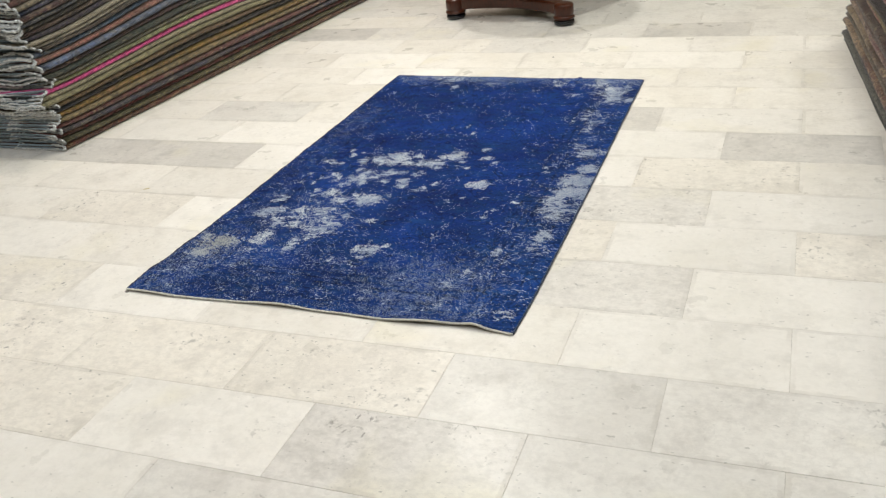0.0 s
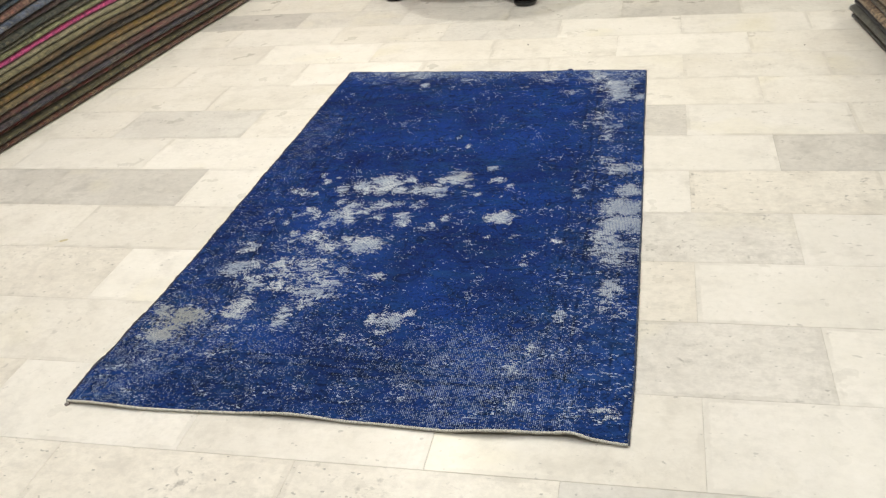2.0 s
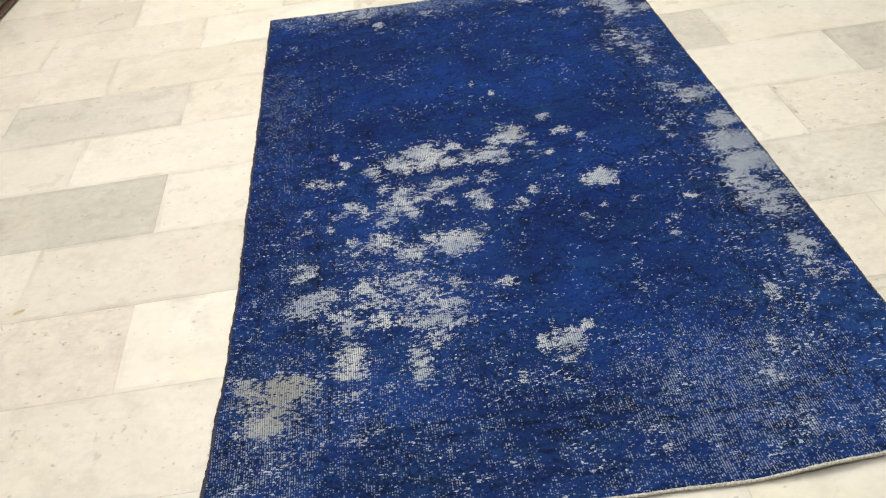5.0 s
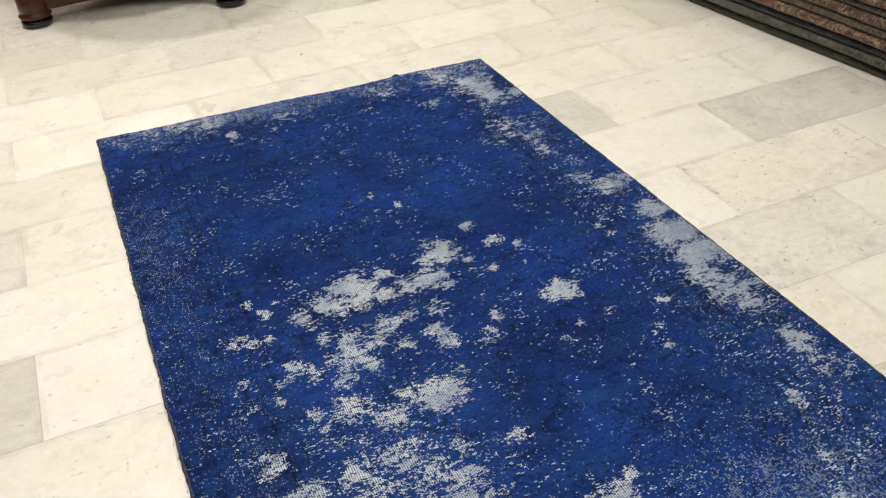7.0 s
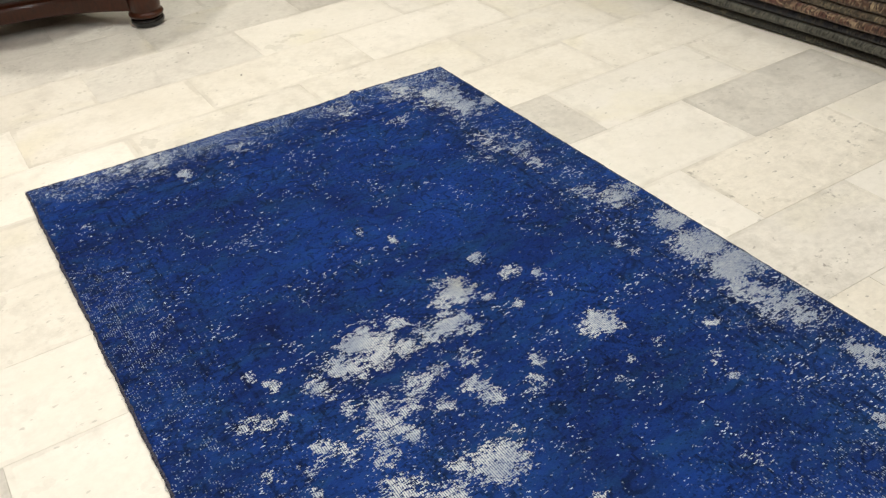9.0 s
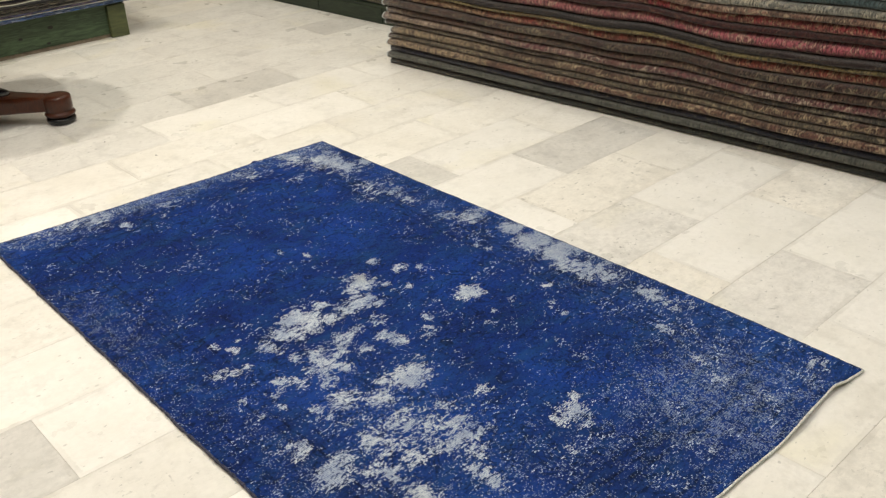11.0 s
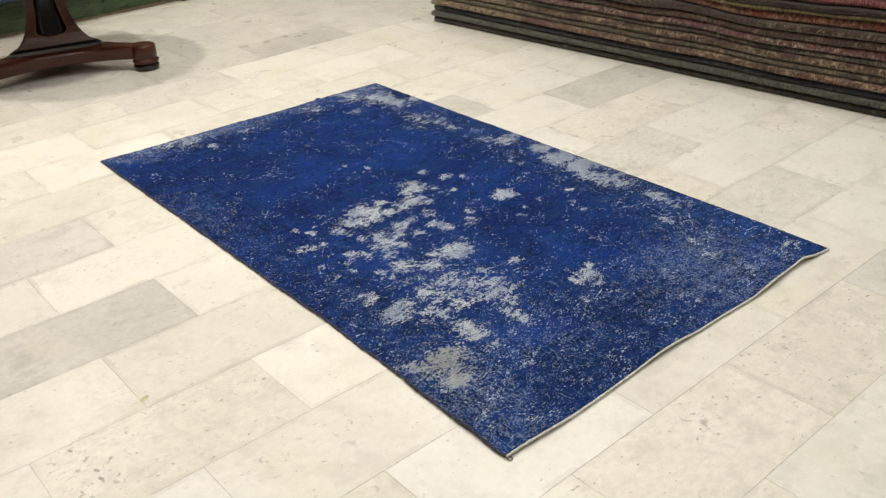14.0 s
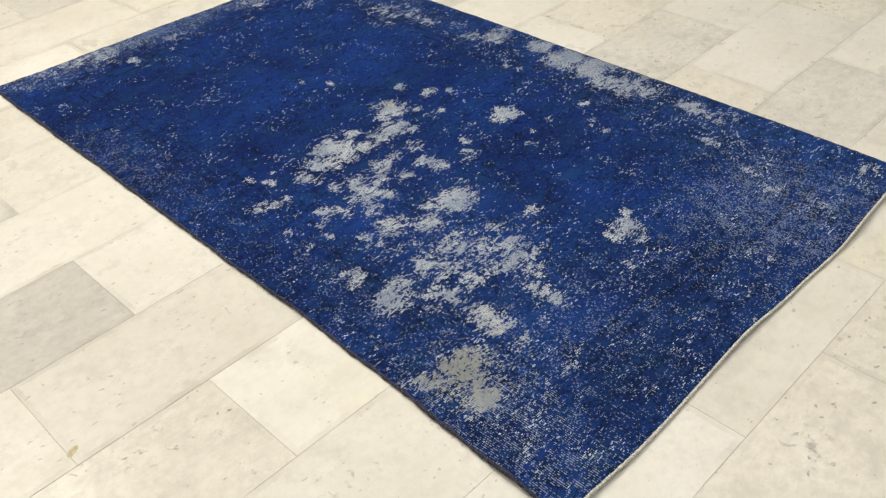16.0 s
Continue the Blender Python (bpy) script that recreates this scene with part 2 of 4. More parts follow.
GROUT = plain("grout", "cfc9bd", 0.9, 9, 0.25)
PLASTER = plain("wall_plaster", "a89d8c", 0.9, 12, 0.05)
CEIL_WHITE = plain("ceiling_white", "e6e2da", 0.9, 9, 0.04)
MAHOGANY = wood("mahogany_polish", "4c2412", "2e1408", 0.3, (2, 2, 9), 0.12)
MAHOGANY_BEAM = wood("mahogany_beam", "48210f", "2e1308", 0.3, (9, 2, 2), 0.12)
EBONY = plain("ebonised_wood", "0a0c13", 0.16, 30, 0.2, 0, 0.65)
STRINGING = plain("boxwood_stringing", "a87a4c", 0.3, 60, 0.2)
GREEN = painted_pine("green_stained_pine", "46593e", "293624")
GREEN_POST = painted_pine("green_stained_post", "585e3b", "41472d")
GREEN_DARK = painted_pine("dark_green_stained_pine", "2f3a2a", "1a2219")
SKID = plain("bare_skid", "7d705f", 0.8, 30, 0.2)
KNOT = plain("pine_knot", "191a10", 0.6, 300, 0.3)
HEM_GREY = plain("grey_wool_backing", "a0b0bc", 0.95, 120, 0.22, 0, 0.1)
HEM_PALE = plain("pale_wool_overcast", "d6d9d9", 0.95, 260, 0.3, 0, 0.1)
GLOW = Nodes("lamp_diffuser")
GLOW.bsdf.inputs["Emission Color"].default_value = (1.0, 0.9, 0.78, 1)
GLOW.bsdf.inputs["Emission Strength"].default_value = 12.0
GLOW = GLOW.mat
ALU = plain("white_lamp_rim", "d8d8d4", 0.4, 50, 0.03)


# ---- mesh tools ----
def mesh_of(name, bm, *materials):
    me = bpy.data.meshes.new(name)
    bm.normal_update()
    bm.to_mesh(me)
    bm.free()
    for m in materials:
        me.materials.append(m)
    return me


def part(name, bm, material, parent=None, label="", smooth=False):
    """Links a bmesh as one mesh object, under a thing or a part."""
    mats = material if isinstance(material, (list, tuple)) else [material]
    me = mesh_of(name, bm, *mats)
    if smooth:
        for f in me.polygons:
            f.use_smooth = True
    ob = new(name, me)
    if parent is not None:
        ob.parent = parent
    if label:
        ob["label"] = label
    return ob


def box(x0, x1, y0, y1, z0, z1, bevel=0.0):
    bm = bmesh.new()
    bmesh.ops.create_cube(bm, size=1.0)
    for v in bm.verts:
        v.co = Vector((x0 + (v.co.x + 0.5) * (x1 - x0), y0 + (v.co.y + 0.5) * (y1 - y0), z0 + (v.co.z + 0.5) * (z1 - z0)))
    if bevel:
        bmesh.ops.bevel(bm, geom=bm.edges[:], offset=bevel, segments=2, affect="EDGES", profile=0.6)
    return bm


def lathe(profile, seg=32):
    """A turned solid from (radius, height) pairs, from the bottom up."""
    bm = bmesh.new()
    rings = []
    for r, z in profile:
        rings.append([bm.verts.new((r * math.cos(2 * math.pi * i / seg), r * math.sin(2 * math.pi * i / seg), z)) for i in range(seg)])
    for a, b in zip(rings, rings[1:]):
        for i in range(seg):
            bm.faces.new((a[i], a[(i + 1) % seg], b[(i + 1) % seg], b[i]))
    bm.faces.new(rings[0][::-1])
    bm.faces.new(rings[-1])
    return bm


def loft(rings, closed=True, cap=True, index=0):
    """Skins a row of rings, each a list of points."""
    bm = bmesh.new()
    vs = [[bm.verts.new(p) for p in ring] for ring in rings]
    m = len(vs[0])
    for a, b in zip(vs, vs[1:]):
        for i in range(m if closed else m - 1):
            j = (i + 1) % m
            bm.faces.new((a[i], a[j], b[j], b[i]))
    if cap and closed:
        for f in (bm.faces.new(vs[0][::-1]), bm.faces.new(vs[-1])):
            f.material_index = index
    bmesh.ops.recalc_face_normals(bm, faces=bm.faces[:])
    return bm


def tube(points, radius, seg=8, rough=0.0, seed=0):
    """A cord along a row of points; rough makes it lumpy."""
    rnd = random.Random(seed)
    pts = [Vector(p) for p in points]
    rings = []
    for i, p in enumerate(pts):
        d = (pts[min(i + 1, len(pts) - 1)] - pts[max(i - 1, 0)]).normalized()
        up = Vector((0, 0, 1)) if abs(d.z) < 0.9 else Vector((1, 0, 0))
        a = d.cross(up).normalized()
        b = d.cross(a).normalized()
        r = radius * (1 + rough * (rnd.random() - 0.5))
        rings.append([p + r * (math.cos(2 * math.pi * k / seg) * a + math.sin(2 * math.pi * k / seg) * b) for k in range(seg)])
    return loft(rings)


def empty(name, x=0.0, y=0.0, z=0.0, turn=0.0):
    ob = new(name)
    ob.matrix_world = pose(x, y, z, 0, 0, turn)
    ob.empty_display_size = 0.1
    return ob


def smooth_noise(x, seed):
    return noise.noise(Vector((x, seed * 7.31, seed * 1.7)))


# ---- room ----
X0, X1, Y0, Y1 = -3.4, 4.6, -6.8, 6.0
WALL = 0.12
# unseen walls and ceiling close the room; the wall tone limits bounced light
for wname, wb in (("wall_north", (X0 - WALL, X1 + WALL, Y1, Y1 + WALL)), ("wall_south", (X0 - WALL, X1 + WALL, Y0 - WALL, Y0)),
                  ("wall_west", (X0 - WALL, X0, Y0, Y1)), ("wall_east", (X1, X1 + WALL, Y0, Y1))):
    tagged(part(wname, box(*wb, 0, CEILING), PLASTER), "unseen plain cream plastered shop wall", "wall", kind="structure")
tagged(part("ceiling", box(X0, X1, Y0, Y1, CEILING, CEILING + 0.1), CEIL_WHITE), "unseen flat white painted ceiling", "ceiling", kind="structure")


# housing for an assumed lamp; no such fitting is in view
def build_assumed_downlight(x, y):
    lamp = empty("assumed_downlight", x, y, CEILING)
    part("rim", lathe([(0.15, -0.02), (0.165, -0.018), (0.165, -0.003), (0.15, -0.001)]), ALU, lamp, smooth=False)
    part("diffuser", lathe([(0.13, -0.026), (0.14, -0.0225), (0.14, -0.0215), (0.13, -0.021)]), GLOW, lamp, "glowing warm white diffuser")
    tagged(lamp, "unseen round white downlight assumed on the ceiling", "ceiling light", "downlights on the ceiling")


for lx, ly, _, _ in LAMPS:
    build_assumed_downlight(lx, ly)

# ---- floor ----
G = 0.305
floor = part("floor", box(X0, X1, Y0, Y1, -0.08, -0.0016), GROUT)
tagged(floor, "floor of polished white and grey marble tiles laid in half bond", "floor", kind="structure")

# tiles that stand out: (course, first half-tile) by kind
SPECIAL = {
    "white": ((-4, 3), (-3, -2), (-3, 4), (-6, -1), (-6, 5), (-8, 5), (-8, -1), (-10, 1), (2, 3), (2, 5), (-2, 5), (-11, 0), (-5, 6), (-7, 6)),
    "grey": ((-3, 6), (-2, 3), (3, 4), (-4, -3), (-4, -5)),
    "pale": ((-11, 2), (-9, 4), (2, 1), (3, 6), (-2, -3), (-11, 4), (-10, 5), (3, 0), (3, 2), (4, 1), (4, 3), (4, 5), (-4, -7), (5, 2), (5, 4),
             (6, 3), (6, 5), (7, 4), (7, 6), (8, 5), (-12, 3), (-12, 5), (-9, 6), (-9, 8), (-11, 6), (-10, 7)),
    "fleck": ((-6, -3), (-6, 3), (-4, 5), (-9, 0), (-9, -2), (-8, -3), (-7, 2), (-10, -1), (-9, 2), (-6, 7), (-5, 8)),
    "ash": ((-7, 4), (-5, 4), (-10, 3)),
}
KIND = {key: kind for kind, keys in SPECIAL.items() for key in keys}


def tile_box(bm, x0, x1, y0, y1, z=0.0):
    e, j = 0.0007, 0.0003
    x0, x1, y0, y1 = x0 + j, x1 - j, y0 + j, y1 - j
    low = [bm.verts.new((x, y, -0.012 + z)) for x, y in ((x0, y0), (x1, y0), (x1, y1), (x0, y1))]
    mid = [bm.verts.new((x, y, z - e)) for x, y in ((x0, y0), (x1, y0), (x1, y1), (x0, y1))]
    top = [bm.verts.new((x, y, z)) for x, y in ((x0 + e, y0 + e), (x1 - e, y0 + e), (x1 - e, y1 - e), (x0 + e, y1 - e))]
    bm.faces.new(top)
    for a, b in ((low, mid), (mid, top)):
        for i in range(4):
            bm.faces.new((a[i], a[(i + 1) % 4], b[(i + 1) % 4], b[i]))


FLOOR_RND = random.Random(5)


# ---- folded rugs in stacks ----
def folded_rug(frame_of, s0, s1, low, high, nose, depth, mats, ends, words, group, seed, steps=44, cord=0.21):
    """One rug folded in two, its fold towards the room. frame_of(s, a, z) turns the way along the fold, the way in and the height into a place."""
    rnd = random.Random(seed)

    def profile(s):
        zl, zh, n0 = low(s), high(s), nose(s)
        h = zh - zl
        r = h / 2
        th = h * 0.40
        gap = max(0.0006, r - th)
        zm = zl + r
        squash = 1.5
        outer = [(depth, zl), (0.30 * depth, zl)]
        outer += [(r * squash - r * squash * math.sin(k * math.pi / 10), zm - r * math.cos(k * math.pi / 10)) for k in range(11)]
        outer += [(0.30 * depth, zh), (depth, zh)]
        hole = r * 0.42
        inner = [(depth, zm + gap), (0.06, zm + gap * 0.6)]
        inner += [(r * 0.95 - hole * math.sin(k * math.pi / 6), zm + hole * math.cos(k * math.pi / 6)) for k in range(7)]
        inner += [(0.06, zm - gap * 0.6), (depth, zm - gap)]
        return [frame_of(s, a + n0, z) for a, z in outer + inner], n0, zl, zh

    ss = [s0 + (s1 - s0) * k / steps for k in range(steps + 1)]
    rings = [profile(s)[0] for s in ss]
    rug = empty("folded_rug")
    part("body", loft(rings, index=1), mats, rug, smooth=True)
    for at_end, s in zip((True, False), (s0, s1)):
        which = ends[0] if at_end else ends[1]
        if which is None:
            continue
        _, n0, zl, zh = profile(s)
        h = zh - zl
        r = h / 2
        zm = zl + r
        m = r * 0.78
        out = (-1 if at_end else 1)
        pts = []
        for k in range(9):
            a = 0.34 - k * 0.04
            pts.append((a, zm - m * 0.92))
        pts += [(r * 0.9 - m * 1.05 * math.sin(k * math.pi / 8), zm - m * math.cos(k * math.pi / 8)) for k in range(1, 8)]
        for k in range(9):
            pts.append((0.02 + k * 0.04, zm + m * 0.92))
        line = []
        for i, (a, z) in enumerate(pts):
            line.append(frame_of(s + out * (0.003 + 0.006 * smooth_noise(i * 0.4, seed)), a + n0, z + 0.0015 * (rnd.random() - 0.5)))
        curl = 0.0028 if cord > 0.2 else 0.001
        line = [p.lerp(q, k / 5) + Vector([curl * (rnd.random() - 0.5) * 2 for _ in range(3)]) for p, q in zip(line, line[1:]) for k in range(5)]
        part("overcast_edge", tube(line, max(0.0028, h * cord), 7, 1.0, seed), which, rug, "pale woollen overcast edge", smooth=True)
    tagged(rug, words + " wool rug folded over in a stack", "rug", group)
    return rug


def rug_stack(frame_of, s0, s1, z0, layers, group, seed, depth=0.75, sway=0.010, jitter=0.010, stagger=0.02, lean=0.0, ends=(None, None), shape=None, steps=44, ripple=0.004, cord=0.21):
    """Lays folded rugs on one another; layers are (millimetres, base, accent, dark, style, words)."""
    zs = [z0]
    for mm, *_ in layers:
        zs.append(zs[-1] + mm / 1000)

    def level(i):
        z = zs[i]

        def f(s):
            k = min(1.0, (z - z0) / 0.35)
            v = z + k * sway * (smooth_noise(s * 1.3 + z * 1.1, seed) + 0.5 * smooth_noise(s * 3.1 + z * 2.5, seed + 3))
            v += k * ripple * smooth_noise(s * 7.5 + z * 23.0, seed + 5)
            return shape(s, v) if shape else v
        return f

    for i, (mm, base, accent, dark, style, words) in enumerate(layers):
        rnd = random.Random(seed * 100 + i)
        shift = rnd.uniform(-jitter, jitter) * min(1, i / 2) + lean * (zs[i] - z0)
        key = seed * 50 + i

        def nose(s, shift=shift, key=key):
            return shift + jitter * 0.7 * smooth_noise(s * 1.7, key)

        lo, hi = level(i), level(i + 1)
        mats = [pile("%s_%s" % (words.replace(" ", "_").replace("-", "_"), base), base, accent, dark, style), HEM_GREY]
        folded_rug(frame_of, s0 + rnd.uniform(-stagger, stagger) * min(1, i), s1 + rnd.uniform(-stagger, stagger), lo,
                   (lambda s, hi=hi, gap=min(0.003, mm * 0.00007): hi(s) - gap), nose, depth, mats, ends, words, group, key, steps, cord)


def along(ox, oy, dx, dy, nx, ny):
    d = math.hypot(dx, dy)
    ux, uy = dx / d, dy / d
    return lambda s, a, z: Vector((ox + ux * s - nx * a, oy + uy * s - ny * a, z))


def rumpled(straight, reach=0.12, lift=0.034, shove=0.075):
    """The same frame with the cut ends near s = 0 hanging unevenly."""
    def f(s, a, z):
        k = math.exp(-max(0.0, s) / reach) * min(1.0, z / 0.03)
        up = noise.noise(Vector((a * 7.0, z * 5.0, 3.1)))
        out = noise.noise(Vector((a * 3.0, z * 16.0, 8.4)))
        return straight(s - k * shove * out, a, z + k * lift * up)
    return f


LEFT_LAYERS = [
    (32, "4f2a22", "7a5a38", "1d1513", "floral", "dark brown-red"),
    (34, "4b4631", "7b7743", "26211a", "floral", "olive and brown"),
    (32, "5a2626", "6d4238", "201012", "floral", "dark wine-red"),
    (34, "33323e", "5d5a60", "1d1c22", "floral", "slate-blue"),
    (34, "552f30", "7b5f52", "251517", "floral", "faded plum"),
    (34, "6e6248", "9a8352", "382f22", "floral", "faded tan"),
    (34, "6a5828", "a8642c", "2d2416", "floral", "olive-yellow patterned"),
    (38, "22262d", "3d4046", "101216", "floral", "black-blue"),
    (30, "54462f", "7a5238", "2b2319", "floral", "olive-brown patterned"),
    (30, "6f6a50", "8b8566", "3f3b2b", "plain", "khaki"),
    (26, "7b7660", "8e8a70", "4a4636", "plain", "pale khaki"),
    (32, "b84c80", "b84c80", "8a2350", "plain", "bright pink"),
    (32, "77785a", "8b8b6c", "45452f", "plain", "sage-green"),
    (22, "57564a", "7b7a66", "2c2b24", "floral", "grey-green"),
    (36, "2b3430", "454d42", "161b18", "floral", "dark green"),
    (30, "37262b", "5c3b3d", "1a1215", "floral", "dark maroon"),
    (36, "4a5670", "858a90", "242a3a", "floral", "blue-grey patterned"),
    (36, "80564e", "9a7c6c", "43322e", "floral", "dusty pink-brown"),
    (38, "364a60", "6c7a84", "1a2430", "floral", "slate blue-green"),
    (22, "3a332e", "55493f", "1d1917", "floral", "dark brown"),
    (26, "736e60", "8b8676", "45413a", "plain", "warm grey"),
    (26, "7c7666", "938d7c", "494538", "plain", "pale grey-brown"),
    (38, "2c2833", "46404a", "151318", "floral", "dark aubergine"),
    (34, "352826", "523c36", "1a1413", "floral", "dark chestnut"),
    (34, "24201f", "403835", "121010", "floral", "charcoal"),
    (34, "4a4d52", "6d6f72", "25272a", "floral", "steel grey"),
    (34, "3d2b2b", "604240", "1c1414", "floral", "dull red-brown"),
    (34, "3a4256", "6a7488", "1c212c", "floral", "grey-blue"),
    (30, "6e6656", "8c8474", "423d34", "plain", "stone-coloured"),
    (36, "4a3330", "7a5a50", "231816", "floral", "brown-rose"),
    (34, "2f3a34", "505c52", "171d1a", "floral", "bottle-green"),
    (34, "5a4a34", "86704c", "2c2419", "floral", "walnut-brown"),
    (34, "33303c", "5a5664", "19181e", "floral", "dark violet-grey"),
]


def sag(s, z):
    """The pile is trodden lower towards its cut end."""
    return z * (1 - 0.20 * math.exp(-(max(0.0, s) / 0.75) ** 2))


rug_stack(rumpled(along(-1.385, -1.405, 0.28, 3.135, 1.0, 0.0)), 0.0, 3.45, 0.002, LEFT_LAYERS, "folded rugs in the long stack with grey ends", 3,
          depth=0.95, sway=0.014, jitter=0.014, stagger=0.034, lean=0.05, ends=(HEM_PALE, None), shape=sag, cord=0.24)

RIGHT_LAYERS = [
    (34, "2c2c27", "4d4c40", "191916", "dim", "dark olive-grey"),
    (36, "4a4a44", "8f8d82", "1f1f1c", "plain", "mid grey"),
    (34, "1a1b34", "30303a", "0d0d14", "dim", "near-black navy"),
    (36, "5c3c34", "a58a72", "281a18", "rich", "rust and tan patterned"),
    (28, "4b4238", "7e715a", "251f1a", "floral", "grey-brown patterned"),
    (40, "4c352c", "a08a70", "241815", "rich", "brown and sand patterned"),
    (28, "443c38", "6a6258", "221f1c", "floral", "grey"),
    (38, "643a3c", "a3928a", "301c1e", "rich", "faded rose"),
    (38, "402a25", "6f5140", "1c1210", "floral", "brown-red patterned"),
    (36, "3a2a26", "5c5040", "161412", "floral", "dark brown-green patterned"),
    (46, "86423a", "c0a07c", "38201d", "rich", "brick-red floral"),
    (18, "554a2c", "7c6a3c", "2a2414", "floral", "gold-olive"),
    (22, "231b1a", "463634", "151010", "dim", "black-brown"),
    # several base colours from here up are lightened in place of top light
    (58, "924852", "bc9084", "452a2c", "rich", "mauve-red"),
    (26, "451c1e", "743435", "251011", "dim", "dark red"),
    (42, "943a40", "c0a080", "451c1e", "rich", "red patterned"),
    (28, "6e5044", "9a8070", "30221c", "rich", "dull brown"),
    (36, "7c7a72", "a4a298", "3a3935", "rich", "stone grey"),
    (34, "4e686c", "748a89", "222d2d", "dim", "dark teal"),
    (30, "a2adae", "c3cac8", "525a5b", "plain", "pale silver-grey"),
    (34, "a8354a", "bf6a74", "5c1b27", "floral", "raspberry red"),
    (30, "4a4a34", "6c6a48", "25251a", "floral", "moss green"),
    (34, "3a3f45", "585d62", "1d2023", "floral", "charcoal blue"),
    (34, "54413a", "7a6254", "2a201c", "floral", "umber"),
]
rug_stack(along(2.325, 0.455, 0.239, -2.53, -1.0, 0.0), 0.0, 3.35, 0.002, RIGHT_LAYERS, "folded rugs in the long red and brown stack", 8,
          depth=0.95, sway=0.024, jitter=0.016, stagger=0.035, lean=-0.03, ends=(HEM_PALE, HEM_PALE), cord=0.11)

# ---- green platform with flat-woven rugs ----
def green_platform():
    base = empty("rug_platform", 0.85, 2.9, 0)
    base.matrix_world = Matrix.Identity(4)
    part("front_board", box(0.13, 1.53, 2.232, 2.262, 0.022, 0.197, 0.003), GREEN, base)
    part("skid", box(0.13, 1.53, 2.238, 2.258, 0.0, 0.0215), SKID, base, "bare wooden skid")
    for kx, kz, kr in ((1.17, 0.135, 0.013), (0.985, 0.10, 0.010), (1.14, 0.045, 0.009), (0.52, 0.12, 0.011)):
        knot = part("knot", lathe([(kr, -0.004), (kr, 0.0008), (kr * 0.5, 0.0014)], 14), KNOT, base, "dark knot in the wood")
        knot.matrix_basis = pose(kx, 2.2325, kz, 90, 0, 0) @ Matrix.Diagonal((1.35, 0.8, 1, 1))
    part("side_board", box(1.592, 1.622, 2.31, 3.55, 0.004, 0.197, 0.003), GREEN, base)
    part("back_board", box(0.13, 1.53, 3.57, 3.60, 0.004, 0.197, 0.003), GREEN, base)
    part("side_board", box(0.03, 0.06, 2.31, 3.55, 0.004, 0.197, 0.003), GREEN, base)
    for x in (0.02, 1.525):
        for y in (2.205, 3.545):
            part("corner_post", box(x, x + 0.115, y, y + 0.10, 0, 0.199, 0.004), GREEN_POST, base, "paler green corner post")
    part("deck", box(0.02, 1.64, 2.215, 3.64, 0.2, 0.216, 0.003), GREEN, base)
    tagged(base, "low green-stained pine platform carrying a pile of flat-woven rugs", "platform")


green_platform()
KILIM_LAYERS = [
    (12, "2f4a74", "5c78a0", "182a48", "floral", "blue"),
    (10, "3a5a86", "8ea2b8", "1c3050", "floral", "sky-blue"),
    (6, "b9b6a8", "c2bda8", "6a6658", "flat", "cream"),
    (12, "2b3a5a", "7a3d62", "15161e", "floral", "navy and plum"),
    (6, "aaa698", "b8b4a2", "4c4b45", "flat", "grey-cream"),
    (12, "3a3a3a", "5c5955", "1c1b1a", "floral", "charcoal"),
    (5, "a8a595", "bdb8a4", "5c594e", "flat", "ecru"),
    (10, "4a473f", "6c685e", "262420", "floral", "grey-brown"),
    (5, "aaa796", "bdb8a4", "5c594e", "flat", "oatmeal"),
    (18, "1c1b1b", "393634", "0d0c0c", "flat", "black-brown"),
    (5, "8f8e80", "b2a878", "4f4a33", "flat", "straw-grey"),
    (6, "3d3530", "6a5d52", "201b18", "flat", "dark brown"),
    (16, "242229", "43404c", "121116", "flat", "dark aubergine"),
    (5, "a8a592", "c4bb8c", "5f593c", "flat", "pale buff"),
    (14, "2a2d38", "7c6c3c", "15171e", "floral", "ink-blue"),
    (10, "a89a56", "cfc795", "5a5434", "floral", "butter-yellow"),
    (14, "5a2620", "86483a", "2c120f", "floral", "brick-red"),
    (15, "54301f", "86483a", "2c120f", "floral", "rust"),
    (15, "323646", "5a6074", "191b24", "floral", "slate"),
    (15, "4c2b22", "7c5142", "261410", "floral", "red-brown"),
]
rug_stack(along(1.70, 2.160, -1.0, 0.0, 0.0, -1.0), 0.0, 1.62, 0.2172, KILIM_LAYERS, "flat-woven rugs on the green platform", 14,
          depth=1.3, sway=0.010, jitter=0.012, stagger=0.02, lean=0.03, ends=(HEM_PALE, None), steps=120, ripple=0.022)


# ---- long green bench with rugs by the wall ----
def green_bench():
    base = empty("rug_bench", 2.7, 3.0, 0, -85.8)
    for k in range(4):
        part("front_board", box(0.003 + k * 0.62, 0.617 + k * 0.62, 0.0, 0.025, 0.002, 0.100, 0.003), GREEN_DARK, base)
    part("end_board", box(-0.025, 0.0, 0.0, 1.0, 0.002, 0.100, 0.003), GREEN_DARK, base)
    part("deck", box(-0.025, 2.48, 0.0, 1.0, 0.101, 0.118, 0.003), GREEN_DARK, base)
    tagged(base, "long low dark green wooden bench under folded rugs", "bench")


